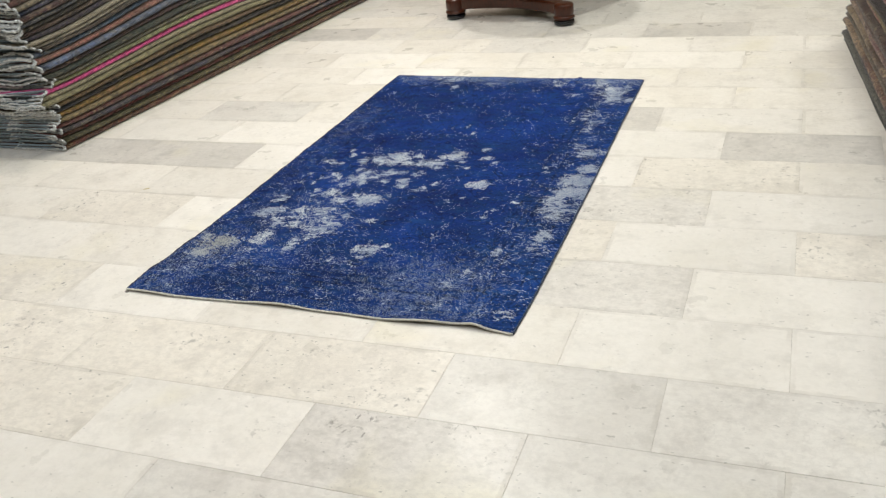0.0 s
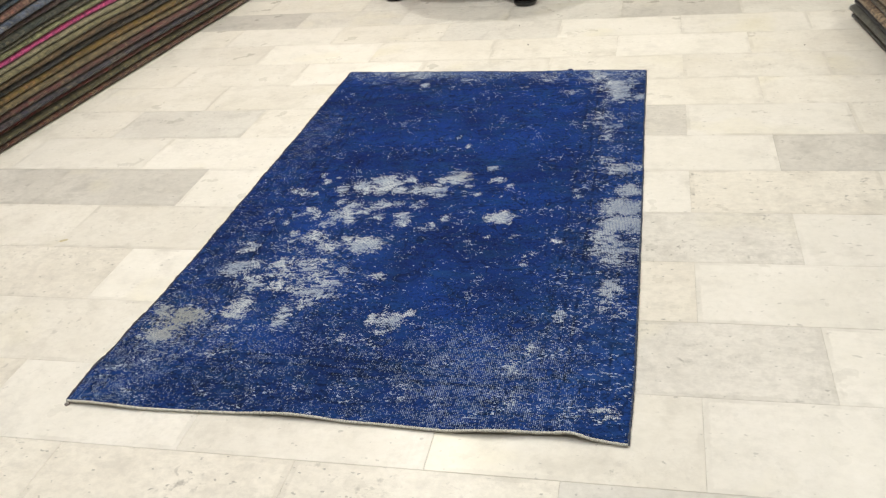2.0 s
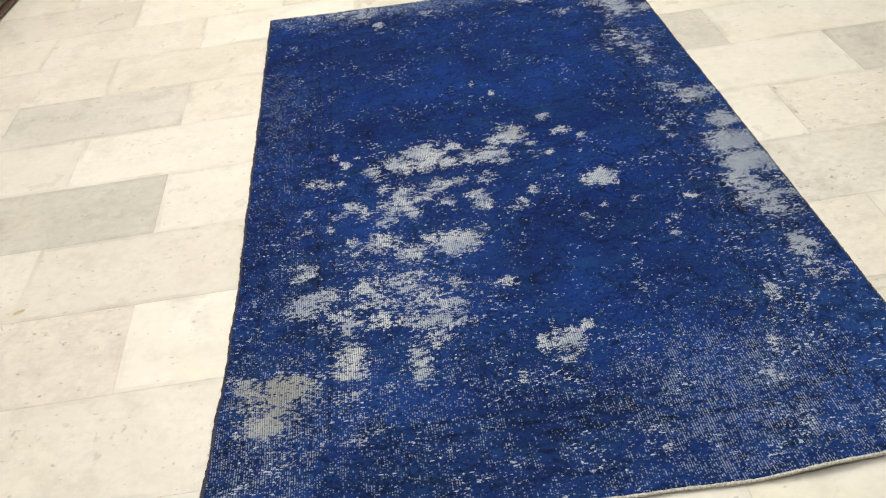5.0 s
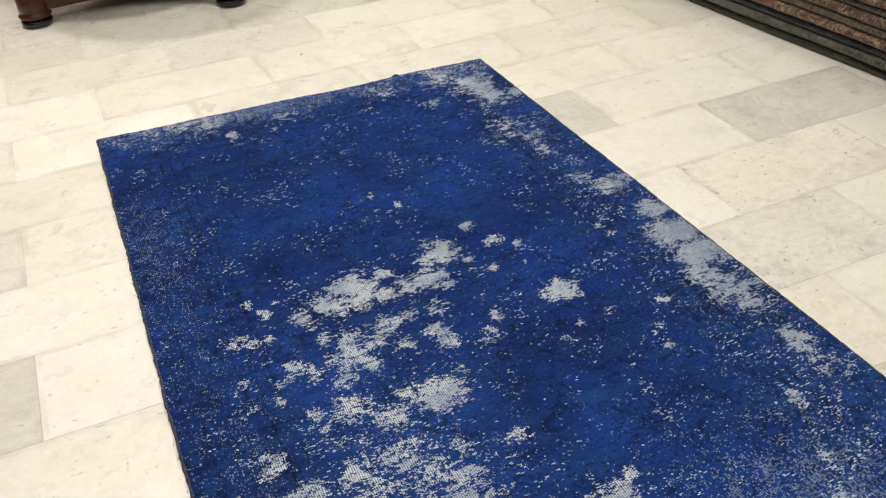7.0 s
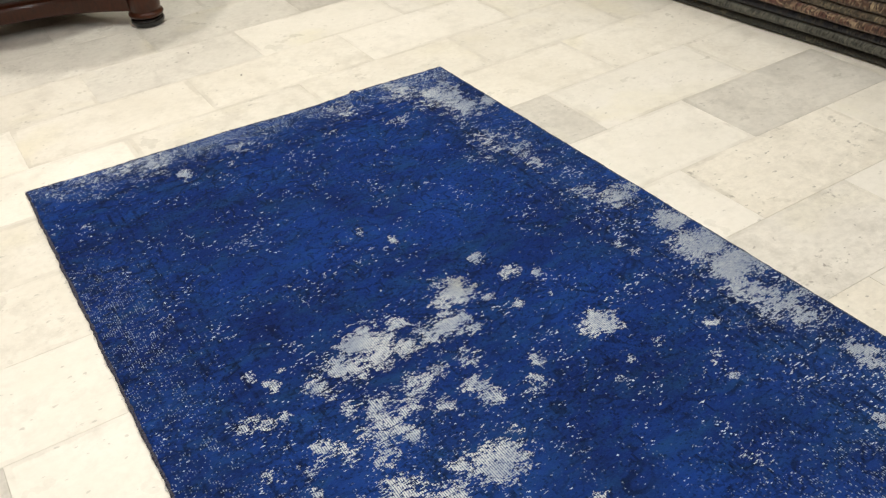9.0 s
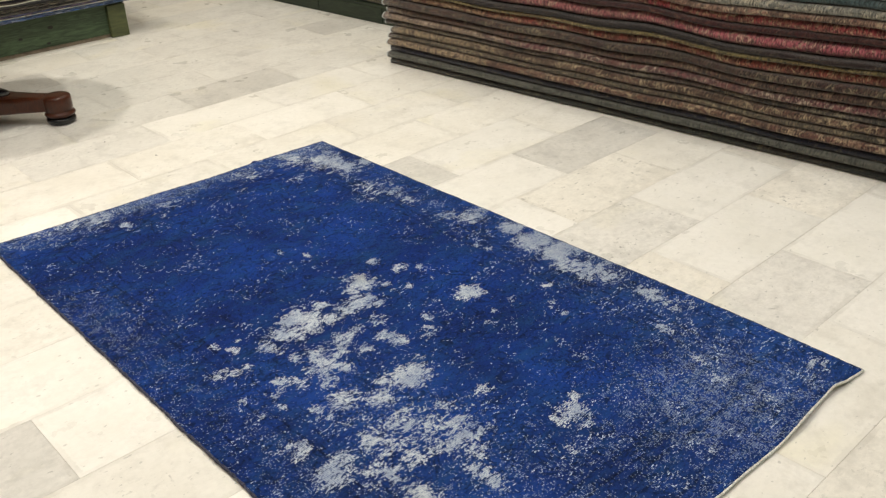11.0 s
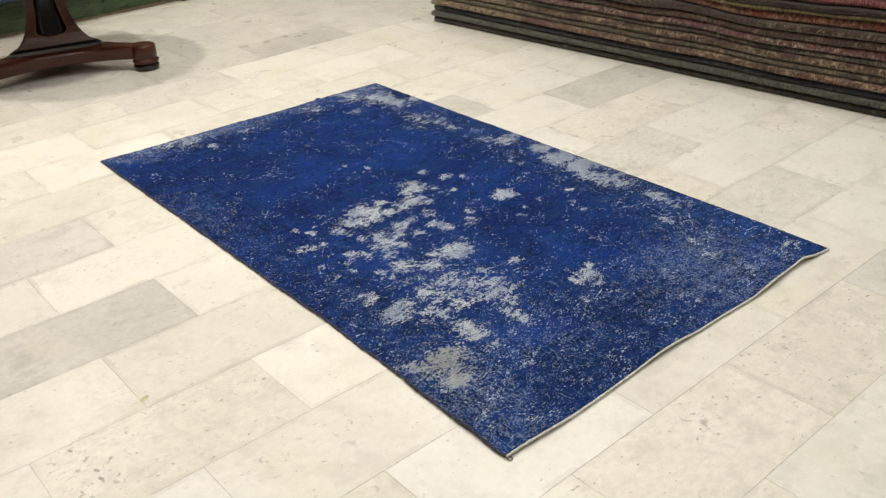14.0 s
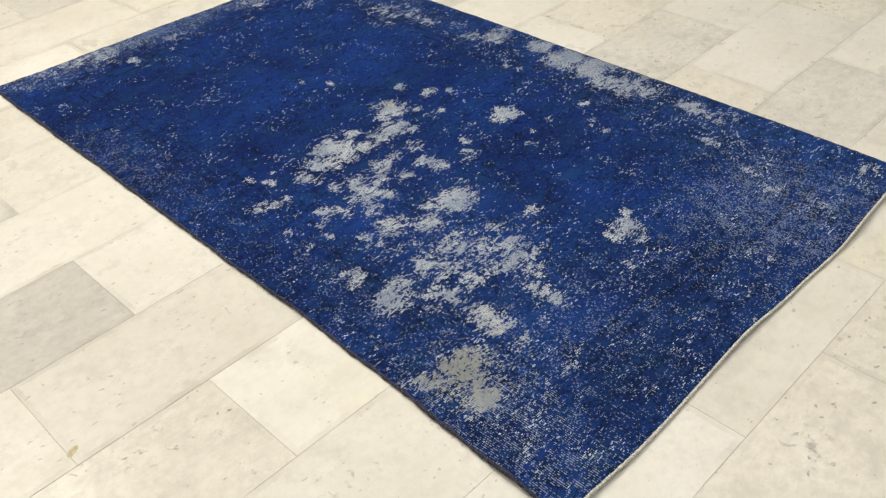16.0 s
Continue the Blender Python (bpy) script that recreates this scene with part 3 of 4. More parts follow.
green_bench()
BENCH_LAYERS = [
    (18, "7c3a38", "a89070", "3e1d1c", "dim", "brick red"),
    (16, "4c4540", "8a7c68", "262220", "dim", "grey-brown"),
    (16, "8a6a58", "b09a82", "4a3830", "dim", "dusty rose"),
    (18, "3c4650", "68747c", "1e2328", "dim", "blue-grey"),
    (16, "6c3030", "96645a", "361818", "dim", "wine-red"),
    (16, "55524c", "817c72", "2b2926", "dim", "stone"),
    (18, "7a4444", "a87c70", "3d2222", "dim", "rose-red"),
    (18, "4a5560", "76828a", "252b30", "dim", "steel blue"),
    (16, "83403c", "b08c74", "421f1e", "dim", "soft red"),
    (18, "453a36", "6c5c52", "231d1b", "dim", "dark brown"),
    (18, "6a6a68", "94948e", "353534", "dim", "grey"),
    (18, "703238", "9a6660", "38191c", "dim", "crimson"),
    (18, "3a3a40", "5e5e66", "1d1d20", "dim", "charcoal"),
    (18, "7d5a4a", "a78a72", "3f2d25", "dim", "tan-red"),
    (18, "584038", "836a5a", "2c201c", "dim", "umber-brown"),
    (20, "6b3434", "94605a", "361a1a", "dim", "madder red"),
]
# list repeated: unseen upper rugs added so the taller pile shades the floor
rug_stack(along(2.722, 2.99, 0.14, -1.91, -1.0, 0.0), 0.0, 1.55, 0.119, BENCH_LAYERS + BENCH_LAYERS[3:] + BENCH_LAYERS[:9], "folded rugs along the green bench", 21,
          depth=0.85, sway=0.014, jitter=0.012, stagger=0.03, lean=0.02, ends=(None, None), steps=36)
DROOP_LAYERS = [
    (20, "5c5a44", "85826a", "2e2d22", "dim", "olive-grey"),
    (18, "6a6a62", "908f84", "353531", "plain", "pale grey"),
    (18, "4d5038", "747850", "27281c", "dim", "moss"),
    (20, "7a6a40", "a08c58", "3d3520", "dim", "old gold"),
    (18, "56584e", "7c7e72", "2b2c27", "plain", "grey-green"),
    (20, "5a4230", "82644a", "2d2118", "dim", "bronze-brown"),
    (20, "8a6c34", "b08e4c", "45361a", "dim", "mustard"),
    (20, "484a42", "6c6e64", "242521", "dim", "dark sage"),
    (20, "704a2c", "96683e", "382516", "dim", "copper-brown"),
    (20, "50503c", "78785c", "28281e", "dim", "dull olive"),
]


def droop(s, z):
    k = min(1.0, max(0.0, (s - 0.05) / 0.5))
    return 0.119 + (z - 0.119) * (1.9 - 1.4 * k * k * (3 - 2 * k))


rug_stack(along(2.825, 1.43, 0.05, -0.70, -1.0, 0.0), 0.0, 0.70, 0.119, DROOP_LAYERS, "sagging folded rugs at the end of the bench", 27,
          depth=0.8, sway=0.006, jitter=0.014, stagger=0.01, lean=-0.05, ends=(None, None), shape=droop, steps=22)


# ---- pedestal table ----
def triform(z, reach, waist, turn, half=0.045):
    """A three-armed outline with hollow sides: reach to the arms' ends, waist to the middle of the sides."""
    arms = []
    for k in range(3):
        a = turn + 2 * math.pi * k / 3
        d, n = Vector((math.cos(a), math.sin(a), 0)), Vector((-math.sin(a), math.cos(a), 0))
        arms.append([d * (reach - half + half * math.cos(t)) + n * half * math.sin(t) for t in [math.radians(-90 + 180 * i / 8) for i in range(9)]])
    pts = []
    for k in range(3):
        p, q = arms[k][-1], arms[(k + 1) % 3][0]
        a = turn + 2 * math.pi * (k + 0.5) / 3
        c = 2 * Vector((waist * math.cos(a), waist * math.sin(a), 0)) - 0.5 * (p + q)
        pts += arms[k]
        pts += [(1 - t) ** 2 * p + 2 * t * (1 - t) * c + t * t * q for t in [i / 16 for i in range(1, 16)]]
    return [v + Vector((0, 0, z)) for v in pts]


def tri_section(z, width, chamfer):
    """A triangle with clipped corners; one side faces -y."""
    ap = width / (2 * math.sqrt(3))
    pts = []
    for k in range(3):
        a = math.radians(-90 + 120 * k)
        nx, ny = math.cos(a), math.sin(a)
        tx, ty = -ny, nx
        for s in (-1, -0.34, 0.34, 1):
            t = s * (width / 2 - chamfer)
            pts.append(Vector((nx * ap + tx * t, ny * ap + ty * t, z)))
    return pts


PED = ((0.155, 0.43), (0.17, 0.395), (0.19, 0.350), (0.215, 0.310), (0.245, 0.275), (0.28, 0.248), (0.32, 0.228), (0.37, 0.214), (0.43, 0.206), (0.50, 0.202), (0.58, 0.200), (0.64, 0.204))


def ped_width(z):
    for (a, wa), (b, wb) in zip(PED, PED[1:]):
        if a <= z <= b:
            return wa + (wb - wa) * (z - a) / (b - a)
    return PED[-1][1]


PANEL = ((0.214, 0.030), (0.222, 0.060), (0.238, 0.076), (0.262, 0.070), (0.30, 0.062), (0.36, 0.054), (0.42, 0.049), (0.50, 0.046), (0.56, 0.044), (0.585, 0.034), (0.605, 0.016), (0.612, 0.004))


def pedestal_panel(grow, lift, k):
    """An inlaid panel that follows the hollow of one face."""
    bm = bmesh.new()
    rows = []
    turn = Matrix.Rotation(math.radians(120 * k), 3, "Z")
    for z, w in PANEL:
        zz = z + (grow if z > 0.4 else -grow) * min(1, abs(z - 0.36) / 0.1)
        ap = ped_width(zz) / (2 * math.sqrt(3)) + lift
        half = w + grow
        rows.append([bm.verts.new(turn @ Vector((x * half, -ap, zz))) for x in (-1, -0.5, 0, 0.5, 1)])
    for a, b in zip(rows, rows[1:]):
        for i in range(4):
            bm.faces.new((a[i], a[i + 1], b[i + 1], b[i]))
    bmesh.ops.solidify(bm, geom=bm.faces[:], thickness=0.003)
    bmesh.ops.recalc_face_normals(bm, faces=bm.faces[:])
    return bm


def pedestal_table(x, y, turn):
    table = empty("pedestal_table", x, y, 0, turn)
    reach = 0.489
    corner = math.radians(-30)
    base = part("base", loft([triform(z, reach - 0.01 + d, 0.178 + d, corner) for z, d in ((0.066, -0.008), (0.072, 0.0), (0.120, 0.0), (0.130, -0.005))] + [triform(0.136, reach * 0.84, 0.16, corner, 0.036), triform(0.140, reach * 0.6, 0.14, corner, 0.03)]), MAHOGANY_BEAM, table, "hollow-sided mahogany base")
    part("moulding", loft([tri_section(z, 0.43 + d, 0.02) for z, d in ((0.132, 0.045), (0.138, 0.06), (0.157, 0.056), (0.164, 0.03), (0.168, 0.012))]), EBONY, base, "black ebonised moulding")
    ped = part("pedestal", loft([tri_section(z, w, 0.014) for z, w in PED]), MAHOGANY, table, "tapering three-sided mahogany pedestal")
    for k in range(3):
        part("panel_border", pedestal_panel(0.0055, 0.0005, k), STRINGING, ped, "light inlaid stringing", smooth=True)
        part("panel", pedestal_panel(0.0, 0.0022, k), EBONY, ped, "black ebonised panel", smooth=True)
    part("collar", loft([tri_section(z, w, 0.02) for z, w in ((0.64, 0.205), (0.648, 0.25), (0.662, 0.26), (0.672, 0.25))]), MAHOGANY, ped)
    for k in range(3):
        a = corner + 2 * math.pi * k / 3
        foot = part("foot", lathe([(0.046, 0.036), (0.066, 0.040), (0.071, 0.048), (0.068, 0.056), (0.060, 0.061), (0.060, 0.067), (0.064, 0.076), (0.064, 0.124), (0.061, 0.132), (0.052, 0.137), (0.033, 0.140)], 28), MAHOGANY_BEAM, table, "rounded mahogany foot block", smooth=True)
        foot.matrix_basis = pose(reach * math.cos(a), reach * math.sin(a), 0)
        part("bun", lathe([(0.048, 0.0), (0.058, 0.003), (0.066, 0.012), (0.068, 0.022), (0.063, 0.032), (0.050, 0.0365)], 28), EBONY, foot, "black bun foot", smooth=True)
    part("apron", lathe([(TABLE_R - 0.05, 0.690), (TABLE_R - 0.03, 0.672), (TABLE_R - 0.022, 0.674), (TABLE_R - 0.022, 0.738), (TABLE_R - 0.03, 0.739)], 72), MAHOGANY, table, smooth=False)
    part("tabletop", lathe([(TABLE_R - 0.04, 0.740), (TABLE_R - 0.008, 0.742), (TABLE_R, 0.752), (TABLE_R - 0.002, 0.764), (TABLE_R - 0.012, 0.770)], 72), MAHOGANY, table, smooth=False)
    tagged(table, "polished mahogany pedestal table with black inlay and bun feet", "table")


TABLE_R = 0.50
pedestal_table(0.327, 1.279, -14.7)


def far_table():
    """Only the foot of one leg comes into view."""
    t = empty("side_table", 2.62, 3.74, 0)
    for sx, sy in ((0, 0), (0.5, 0), (0, 0.5), (0.5, 0.5)):
        leg = part("leg", lathe([(0.014, 0.0), (0.022, 0.006), (0.024, 0.018), (0.016, 0.03), (0.017, 0.05), (0.022, 0.40), (0.026, 0.62)], 16), MAHOGANY, t, smooth=True)
        leg.matrix_basis = pose(sx, sy, 0)
    part("tabletop", box(-0.06, 0.56, -0.06, 0.56, 0.62, 0.65, 0.006), MAHOGANY, t)
    tagged(t, "dark wooden side table on slender turned legs", "table")


far_table()


# ---- the blue rug on the floor ----
# worn places: x, y, half width, half length, strength
WORN_FAR_EDGE_WEAR = [
    (0.13, -0.19, 0.139, 0.107, 0.45), (0.30, -0.20, 0.094, 0.091, 0.6), (0.94, -0.28, 0.069, 0.079, 0.5), (1.16, -0.29, 0.087, 0.092, 0.6),
    (0.57, -0.32, 0.078, 0.072, 0.4), (0.38, -0.35, 0.021, 0.035, 0.8), (1.25, -0.40, 0.084, 0.099, 0.9), (0.84, -0.40, 0.021, 0.027, 0.6),
    (1.06, -0.48, 0.043, 0.048, 0.6), (1.26, -0.53, 0.071, 0.077, 0.8), (1.34, -0.54, 0.042, 0.042, 0.8), (1.21, -0.78, 0.086, 0.106, 0.5),
    (1.24, -0.86, 0.048, 0.050, 0.7), (0.65, -0.94, 0.013, 0.020, 0.8), (1.23, -0.95, 0.034, 0.036, 0.65), (0.70, -1.02, 0.015, 0.024, 0.75),
    (1.23, -1.16, 0.045, 0.048, 0.6), (1.36, -1.21, 0.032, 0.031, 0.8), (0.83, -1.22, 0.024, 0.022, 0.75), (1.29, -1.23, 0.054, 0.058, 0.8),
]
WORN_FAR_FIELD = [
    (0.20, -1.28, 0.015, 0.020, 0.85), (0.72, -1.30, 0.049, 0.056, 1), (0.26, -1.30, 0.008, 0.011, 0.8), (0.54, -1.32, 0.034, 0.031, 0.85),
    (0.66, -1.32, 0.025, 0.025, 0.95), (0.86, -1.32, 0.028, 0.025, 0.85), (0.46, -1.34, 0.056, 0.067, 1), (0.23, -1.34, 0.017, 0.020, 0.9),
    (0.92, -1.36, 0.018, 0.018, 0.7), (0.77, -1.37, 0.022, 0.017, 0.7), (0.39, -1.38, 0.051, 0.047, 0.9), (1.15, -1.38, 0.021, 0.021, 0.6),
    (0.58, -1.39, 0.035, 0.039, 0.85), (0.64, -1.39, 0.050, 0.050, 0.95), (0.30, -1.39, 0.034, 0.032, 0.75), (1.33, -1.39, 0.053, 0.049, 1),
    (0.46, -1.40, 0.037, 0.041, 0.85), (0.52, -1.40, 0.036, 0.038, 0.9), (0.15, -1.42, 0.047, 0.030, 0.6), (0.32, -1.43, 0.025, 0.021, 0.7),
]
WORN_UPPER_BAND = [
    (0.81, -1.43, 0.015, 0.016, 0.75), (0.21, -1.44, 0.016, 0.021, 0.7), (0.89, -1.44, 0.017, 0.013, 0.65), (1.16, -1.44, 0.022, 0.019, 0.5),
    (0.55, -1.49, 0.040, 0.038, 0.5), (0.33, -1.50, 0.020, 0.033, 0.7), (0.61, -1.51, 0.027, 0.036, 0.7), (1.31, -1.51, 0.071, 0.067, 1.1),
    (0.48, -1.52, 0.043, 0.037, 0.75), (0.38, -1.53, 0.045, 0.049, 0.85), (0.43, -1.56, 0.033, 0.032, 0.85), (0.24, -1.56, 0.023, 0.024, 0.75),
    (0.12, -1.56, 0.019, 0.019, 0.7), (0.58, -1.59, 0.029, 0.027, 0.85), (0.92, -1.59, 0.045, 0.042, 1), (0.87, -1.59, 0.018, 0.017, 0.85),
    (0.36, -1.60, 0.047, 0.059, 0.85), (0.50, -1.60, 0.027, 0.034, 0.75), (0.27, -1.60, 0.020, 0.031, 0.7), (0.20, -1.60, 0.027, 0.024, 0.75),
]
WORN_MIDDLE_BAND = [
    (0.73, -1.60, 0.018, 0.018, 0.7), (1.32, -1.62, 0.078, 0.070, 1.1), (0.40, -1.63, 0.029, 0.032, 0.8), (0.59, -1.64, 0.031, 0.029, 0.95),
    (0.32, -1.65, 0.025, 0.031, 0.75), (0.18, -1.65, 0.016, 0.018, 0.85), (0.11, -1.65, 0.029, 0.022, 0.55), (0.69, -1.66, 0.034, 0.029, 0.6),
    (1.25, -1.68, 0.048, 0.029, 0.9), (1.26, -1.70, 0.046, 0.041, 0.8), (0.98, -1.71, 0.017, 0.014, 0.65), (0.24, -1.72, 0.021, 0.026, 0.8),
    (0.89, -1.72, 0.013, 0.012, 0.7), (0.31, -1.74, 0.047, 0.053, 0.75), (1.11, -1.74, 0.017, 0.014, 0.8), (0.44, -1.75, 0.027, 0.029, 0.8),
    (0.83, -1.75, 0.018, 0.014, 0.7), (1.36, -1.76, 0.018, 0.044, 0.7), (1.30, -1.77, 0.061, 0.048, 0.85), (1.25, -1.77, 0.030, 0.053, 0.85),
]
WORN_LOWER_BAND = [
    (0.50, -1.78, 0.070, 0.057, 1), (0.24, -1.79, 0.044, 0.065, 0.5), (1.24, -1.80, 0.038, 0.030, 0.7), (0.11, -1.81, 0.043, 0.041, 0.75),
    (1.04, -1.82, 0.025, 0.020, 0.6), (0.29, -1.82, 0.059, 0.030, 0.5), (1.30, -1.84, 0.047, 0.038, 0.9), (1.30, -1.84, 0.024, 0.061, 0.8),
    (1.03, -1.88, 0.014, 0.011, 0.75), (0.17, -1.92, 0.031, 0.038, 0.8), (0.37, -1.92, 0.074, 0.060, 0.72), (0.27, -1.93, 0.042, 0.067, 0.75),
    (0.12, -1.95, 0.047, 0.044, 0.85), (0.48, -1.95, 0.035, 0.034, 0.7), (0.59, -1.97, 0.035, 0.024, 0.75), (1.29, -2.00, 0.038, 0.050, 0.9),
    (0.41, -2.03, 0.093, 0.100, 0.68), (0.46, -2.03, 0.039, 0.056, 0.75), (0.21, -2.04, 0.046, 0.055, 0.9), (0.29, -2.04, 0.029, 0.031, 0.8),
]
WORN_LEFT_PATCHES = [
    (-0.04, -2.07, 0.025, 0.035, 0.5), (0.90, -2.08, 0.029, 0.048, 0.35), (1.30, -2.08, 0.044, 0.059, 0.5), (0.42, -2.11, 0.045, 0.043, 0.72),
    (1.33, -2.11, 0.031, 0.033, 0.5), (0.22, -2.13, 0.035, 0.059, 0.85), (1.16, -2.14, 0.017, 0.032, 0.85), (0.74, -2.15, 0.021, 0.019, 0.9),
    (-0.04, -2.17, 0.041, 0.035, 0.55), (0.26, -2.18, 0.023, 0.023, 0.7), (0.37, -2.18, 0.026, 0.032, 0.85), (0.22, -2.19, 0.042, 0.032, 0.85),
    (0.69, -2.19, 0.040, 0.040, 1), (0.64, -2.19, 0.023, 0.031, 0.95), (0.09, -2.21, 0.041, 0.056, 0.9), (0.07, -2.23, 0.072, 0.090, 0.85), (0.0, -2.19, 0.05, 0.06, 0.7),
    (0.37, -2.23, 0.020, 0.026, 0.9), (0.30, -2.25, 0.021, 0.013, 0.6), (0.67, -2.25, 0.025, 0.026, 0.7), (0.22, -2.26, 0.035, 0.021, 0.75),
]
WORN_NEAR_FIELD = [
    (0.58, -2.28, 0.017, 0.017, 0.7), (1.10, -2.29, 0.018, 0.025, 0.75), (0.05, -2.31, 0.053, 0.033, 1), (0.68, -2.33, 0.019, 0.025, 0.6),
    (1.06, -2.35, 0.026, 0.028, 0.7), (0.22, -2.38, 0.049, 0.021, 0.6), (0.15, -2.38, 0.022, 0.024, 0.5), (1.07, -2.39, 0.021, 0.017, 0.7),
    (0.10, -2.40, 0.037, 0.029, 0.4), (0.80, -2.46, 0.019, 0.022, 0.45), (1.08, -2.50, 0.023, 0.038, 0.5), (0.81, -2.52, 0.017, 0.016, 0.7),
    (1.30, -2.52, 0.031, 0.017, 0.75), (0.67, -2.52, 0.038, 0.034, 0.3), (0.52, -2.53, 0.025, 0.043, 0.4), (1.32, -2.54, 0.019, 0.012, 0.7),
    (0.92, -2.55, 0.015, 0.009, 0.6), (0.38, -1.80, 0.045, 0.035, 0.85), (0.68, -1.44, 0.030, 0.022, 0.6),
]


def worn_pile():
    """Overdyed pile on a grid of knots: each knot is whole, thinned to its warp or bare."""
    n = Nodes("overdyed_blue_pile", 0.95, 0, 0.12)

    def attr(name):
        a = n.tree.nodes.new("ShaderNodeAttribute")
        a.attribute_name = name
        return a.outputs["Fac"]

    def times(a, b):
        return n.maths("MULTIPLY", a, b)

    def plus(*terms):
        total = terms[0]
        for t in terms[1:]:
            total = n.maths("ADD", total, t)
        return total

    def swing(fac, amount):
        return times(n.maths("SUBTRACT", fac, 0.5), amount)

    p = n.place()
    # the weave runs a little crooked
    bend = n.tree.nodes.new("ShaderNodeTexNoise")
    n.put(bend.inputs["Vector"], p)
    bend.inputs["Scale"].default_value, bend.inputs["Detail"].default_value = 6.0, 2.0
    off = n.tree.nodes.new("ShaderNodeVectorMath")
    off.operation = "MULTIPLY_ADD"
    n.put(off.inputs[0], bend.outputs["Color"])
    off.inputs[1].default_value, off.inputs[2].default_value = (0.012, 0.020, 0.0), (0, 0, 0)
    woven = n.tree.nodes.new("ShaderNodeVectorMath")
    n.put(woven.inputs[0], p)
    n.put(woven.inputs[1], off.outputs[0])
    woven = woven.outputs[0]

    def knots(wide, long):
        snap = n.tree.nodes.new("ShaderNodeVectorMath")
        snap.operation = "SNAP"
        n.put(snap.inputs[0], woven)
        snap.inputs[1].default_value = (wide, long, 10.0)
        white = n.tree.nodes.new("ShaderNodeTexWhiteNoise")
        n.put(white.inputs["Vector"], snap.outputs[0])
        return snap.outputs[0], white.outputs["Value"]

    def scaled(vec, factors):
        m = n.tree.nodes.new("ShaderNodeMapping")
        n.put(m.inputs["Vector"], vec)
        m.inputs["Scale"].default_value = factors
        return m.outputs[0]

    small, rnd_small = knots(0.0048, 0.0024)
    dash, rnd_dash = knots(0.0090, 0.0030)
    wide = n.place((1.0, 1.9, 1.0))
    sep = n.tree.nodes.new("ShaderNodeSeparateXYZ")
    n.put(sep.inputs[0], woven)
    warp = n.maths("ADD", times(n.maths("SINE", times(sep.outputs[0], 2 * math.pi / 0.0048)), 0.5), 0.5)

    # the dye: royal blue that drifts to navy and to a greenish steel blue
    tone = n.noise(p, 2.6, 5, 0.6, 0.4)
    col = n.mix(n.ramp(tone, (0.36, 0.0), (0.66, 1.0)), lin("0c1b56"), lin("163884"))
    haze = n.ramp(n.noise(wide, 8.0, 6, 0.7, 0.5), (0.46, 0.0), (0.68, 1.0))
    col = n.mix(times(haze, 0.46), col, lin("204a70"))
    blotch = n.ramp(n.noise(wide, 22.0, 8, 0.75, 0.3), (0.47, 0.0), (0.66, 1.0))
    col = n.mix(times(blotch, 0.5), col, lin("080f30"))
    col = n.mix(times(n.ramp(rnd_small, (0.0, 0.0), (1.0, 1.0)), 0.16), col, lin("2a5498"))
    faded = times(n.maths("MULTIPLY", attr("thin"), 2.0, True), n.ramp(n.noise(wide, 21.0, 6, 0.75, 0.4), (0.35, 0.25), (0.62, 1.0)))
    col = n.mix(times(faded, 0.4), col, lin("335a9a"))
    # ghosts of the old pattern: border lines, border ground and dark outlines of leaves
    edge = attr("edge")
    ground = times(n.ramp(edge, (0.20, 1.0), (0.27, 0.0)), n.ramp(n.noise(wide, 13.0, 7, 0.75, 0.4), (0.47, 0.0), (0.60, 1.0)))
    col = n.mix(times(ground, 0.5), col, lin("0a1230"))
    for at, w in ((0.058, 0.006), (0.165, 0.007), (0.195, 0.005), (0.232, 0.007)):
        d = n.maths("ABSOLUTE", n.maths("SUBTRACT", edge, at))
        line = n.ramp(n.maths("DIVIDE", d, w), (0.5, 1.0), (1.0, 0.0))
        broken = n.ramp(n.noise(p, 17.0 + 40 * at, 7, 0.75), (0.44, 0.0), (0.62, 1.0))
        col = n.mix(times(times(line, broken), 0.75), col, lin("090f26"))
    leaf = n.ramp(n.maths("ABSOLUTE", n.maths("SUBTRACT", n.noise(small, 11.0, 2, 0.5, 1.4), 0.5)), (0.012, 1.0), (0.03, 0.0))
    kept = n.ramp(n.noise(p, 6.0, 3, 0.6), (0.40, 0.0), (0.52, 1.0))
    col = n.mix(times(times(leaf, kept), 0.55), col, lin("090f20"))
    soot = plus(n.noise(small, 105.0, 3, 0.6), times(n.noise(p, 5.0, 3), 0.30))
    col = n.mix(times(n.ramp(soot, (0.69, 0.0), (0.76, 1.0)), 0.5), col, lin("080e1e"))

    # wool and cotton under the pile
    grey = n.ramp(n.noise(p, 9.0, 4, 0.6), (0.40, 0.0), (0.62, 1.0))
    thread = n.mix(grey, lin("d6dcde"), lin("aab5c3"))
    thread = n.mix(times(attr("dull"), 0.7), thread, lin("939dab"))
    thread = n.mix(times(attr("tan"), 0.75), thread, lin("9a9a90"))
    groove = n.mix(times(attr("tan"), 0.7), lin("54648f"), lin("666a66"))
    bare = n.mix(n.ramp(plus(warp, swing(rnd_small, 0.5)), (0.05, 0.0), (0.5, 1.0)), groove, thread)
    spots = n.ramp(n.noise(small, 130.0, 2, 0.5), (0.58, 0.0), (0.68, 0.55))
    bare = n.mix(spots, bare, lin("3d5088"))

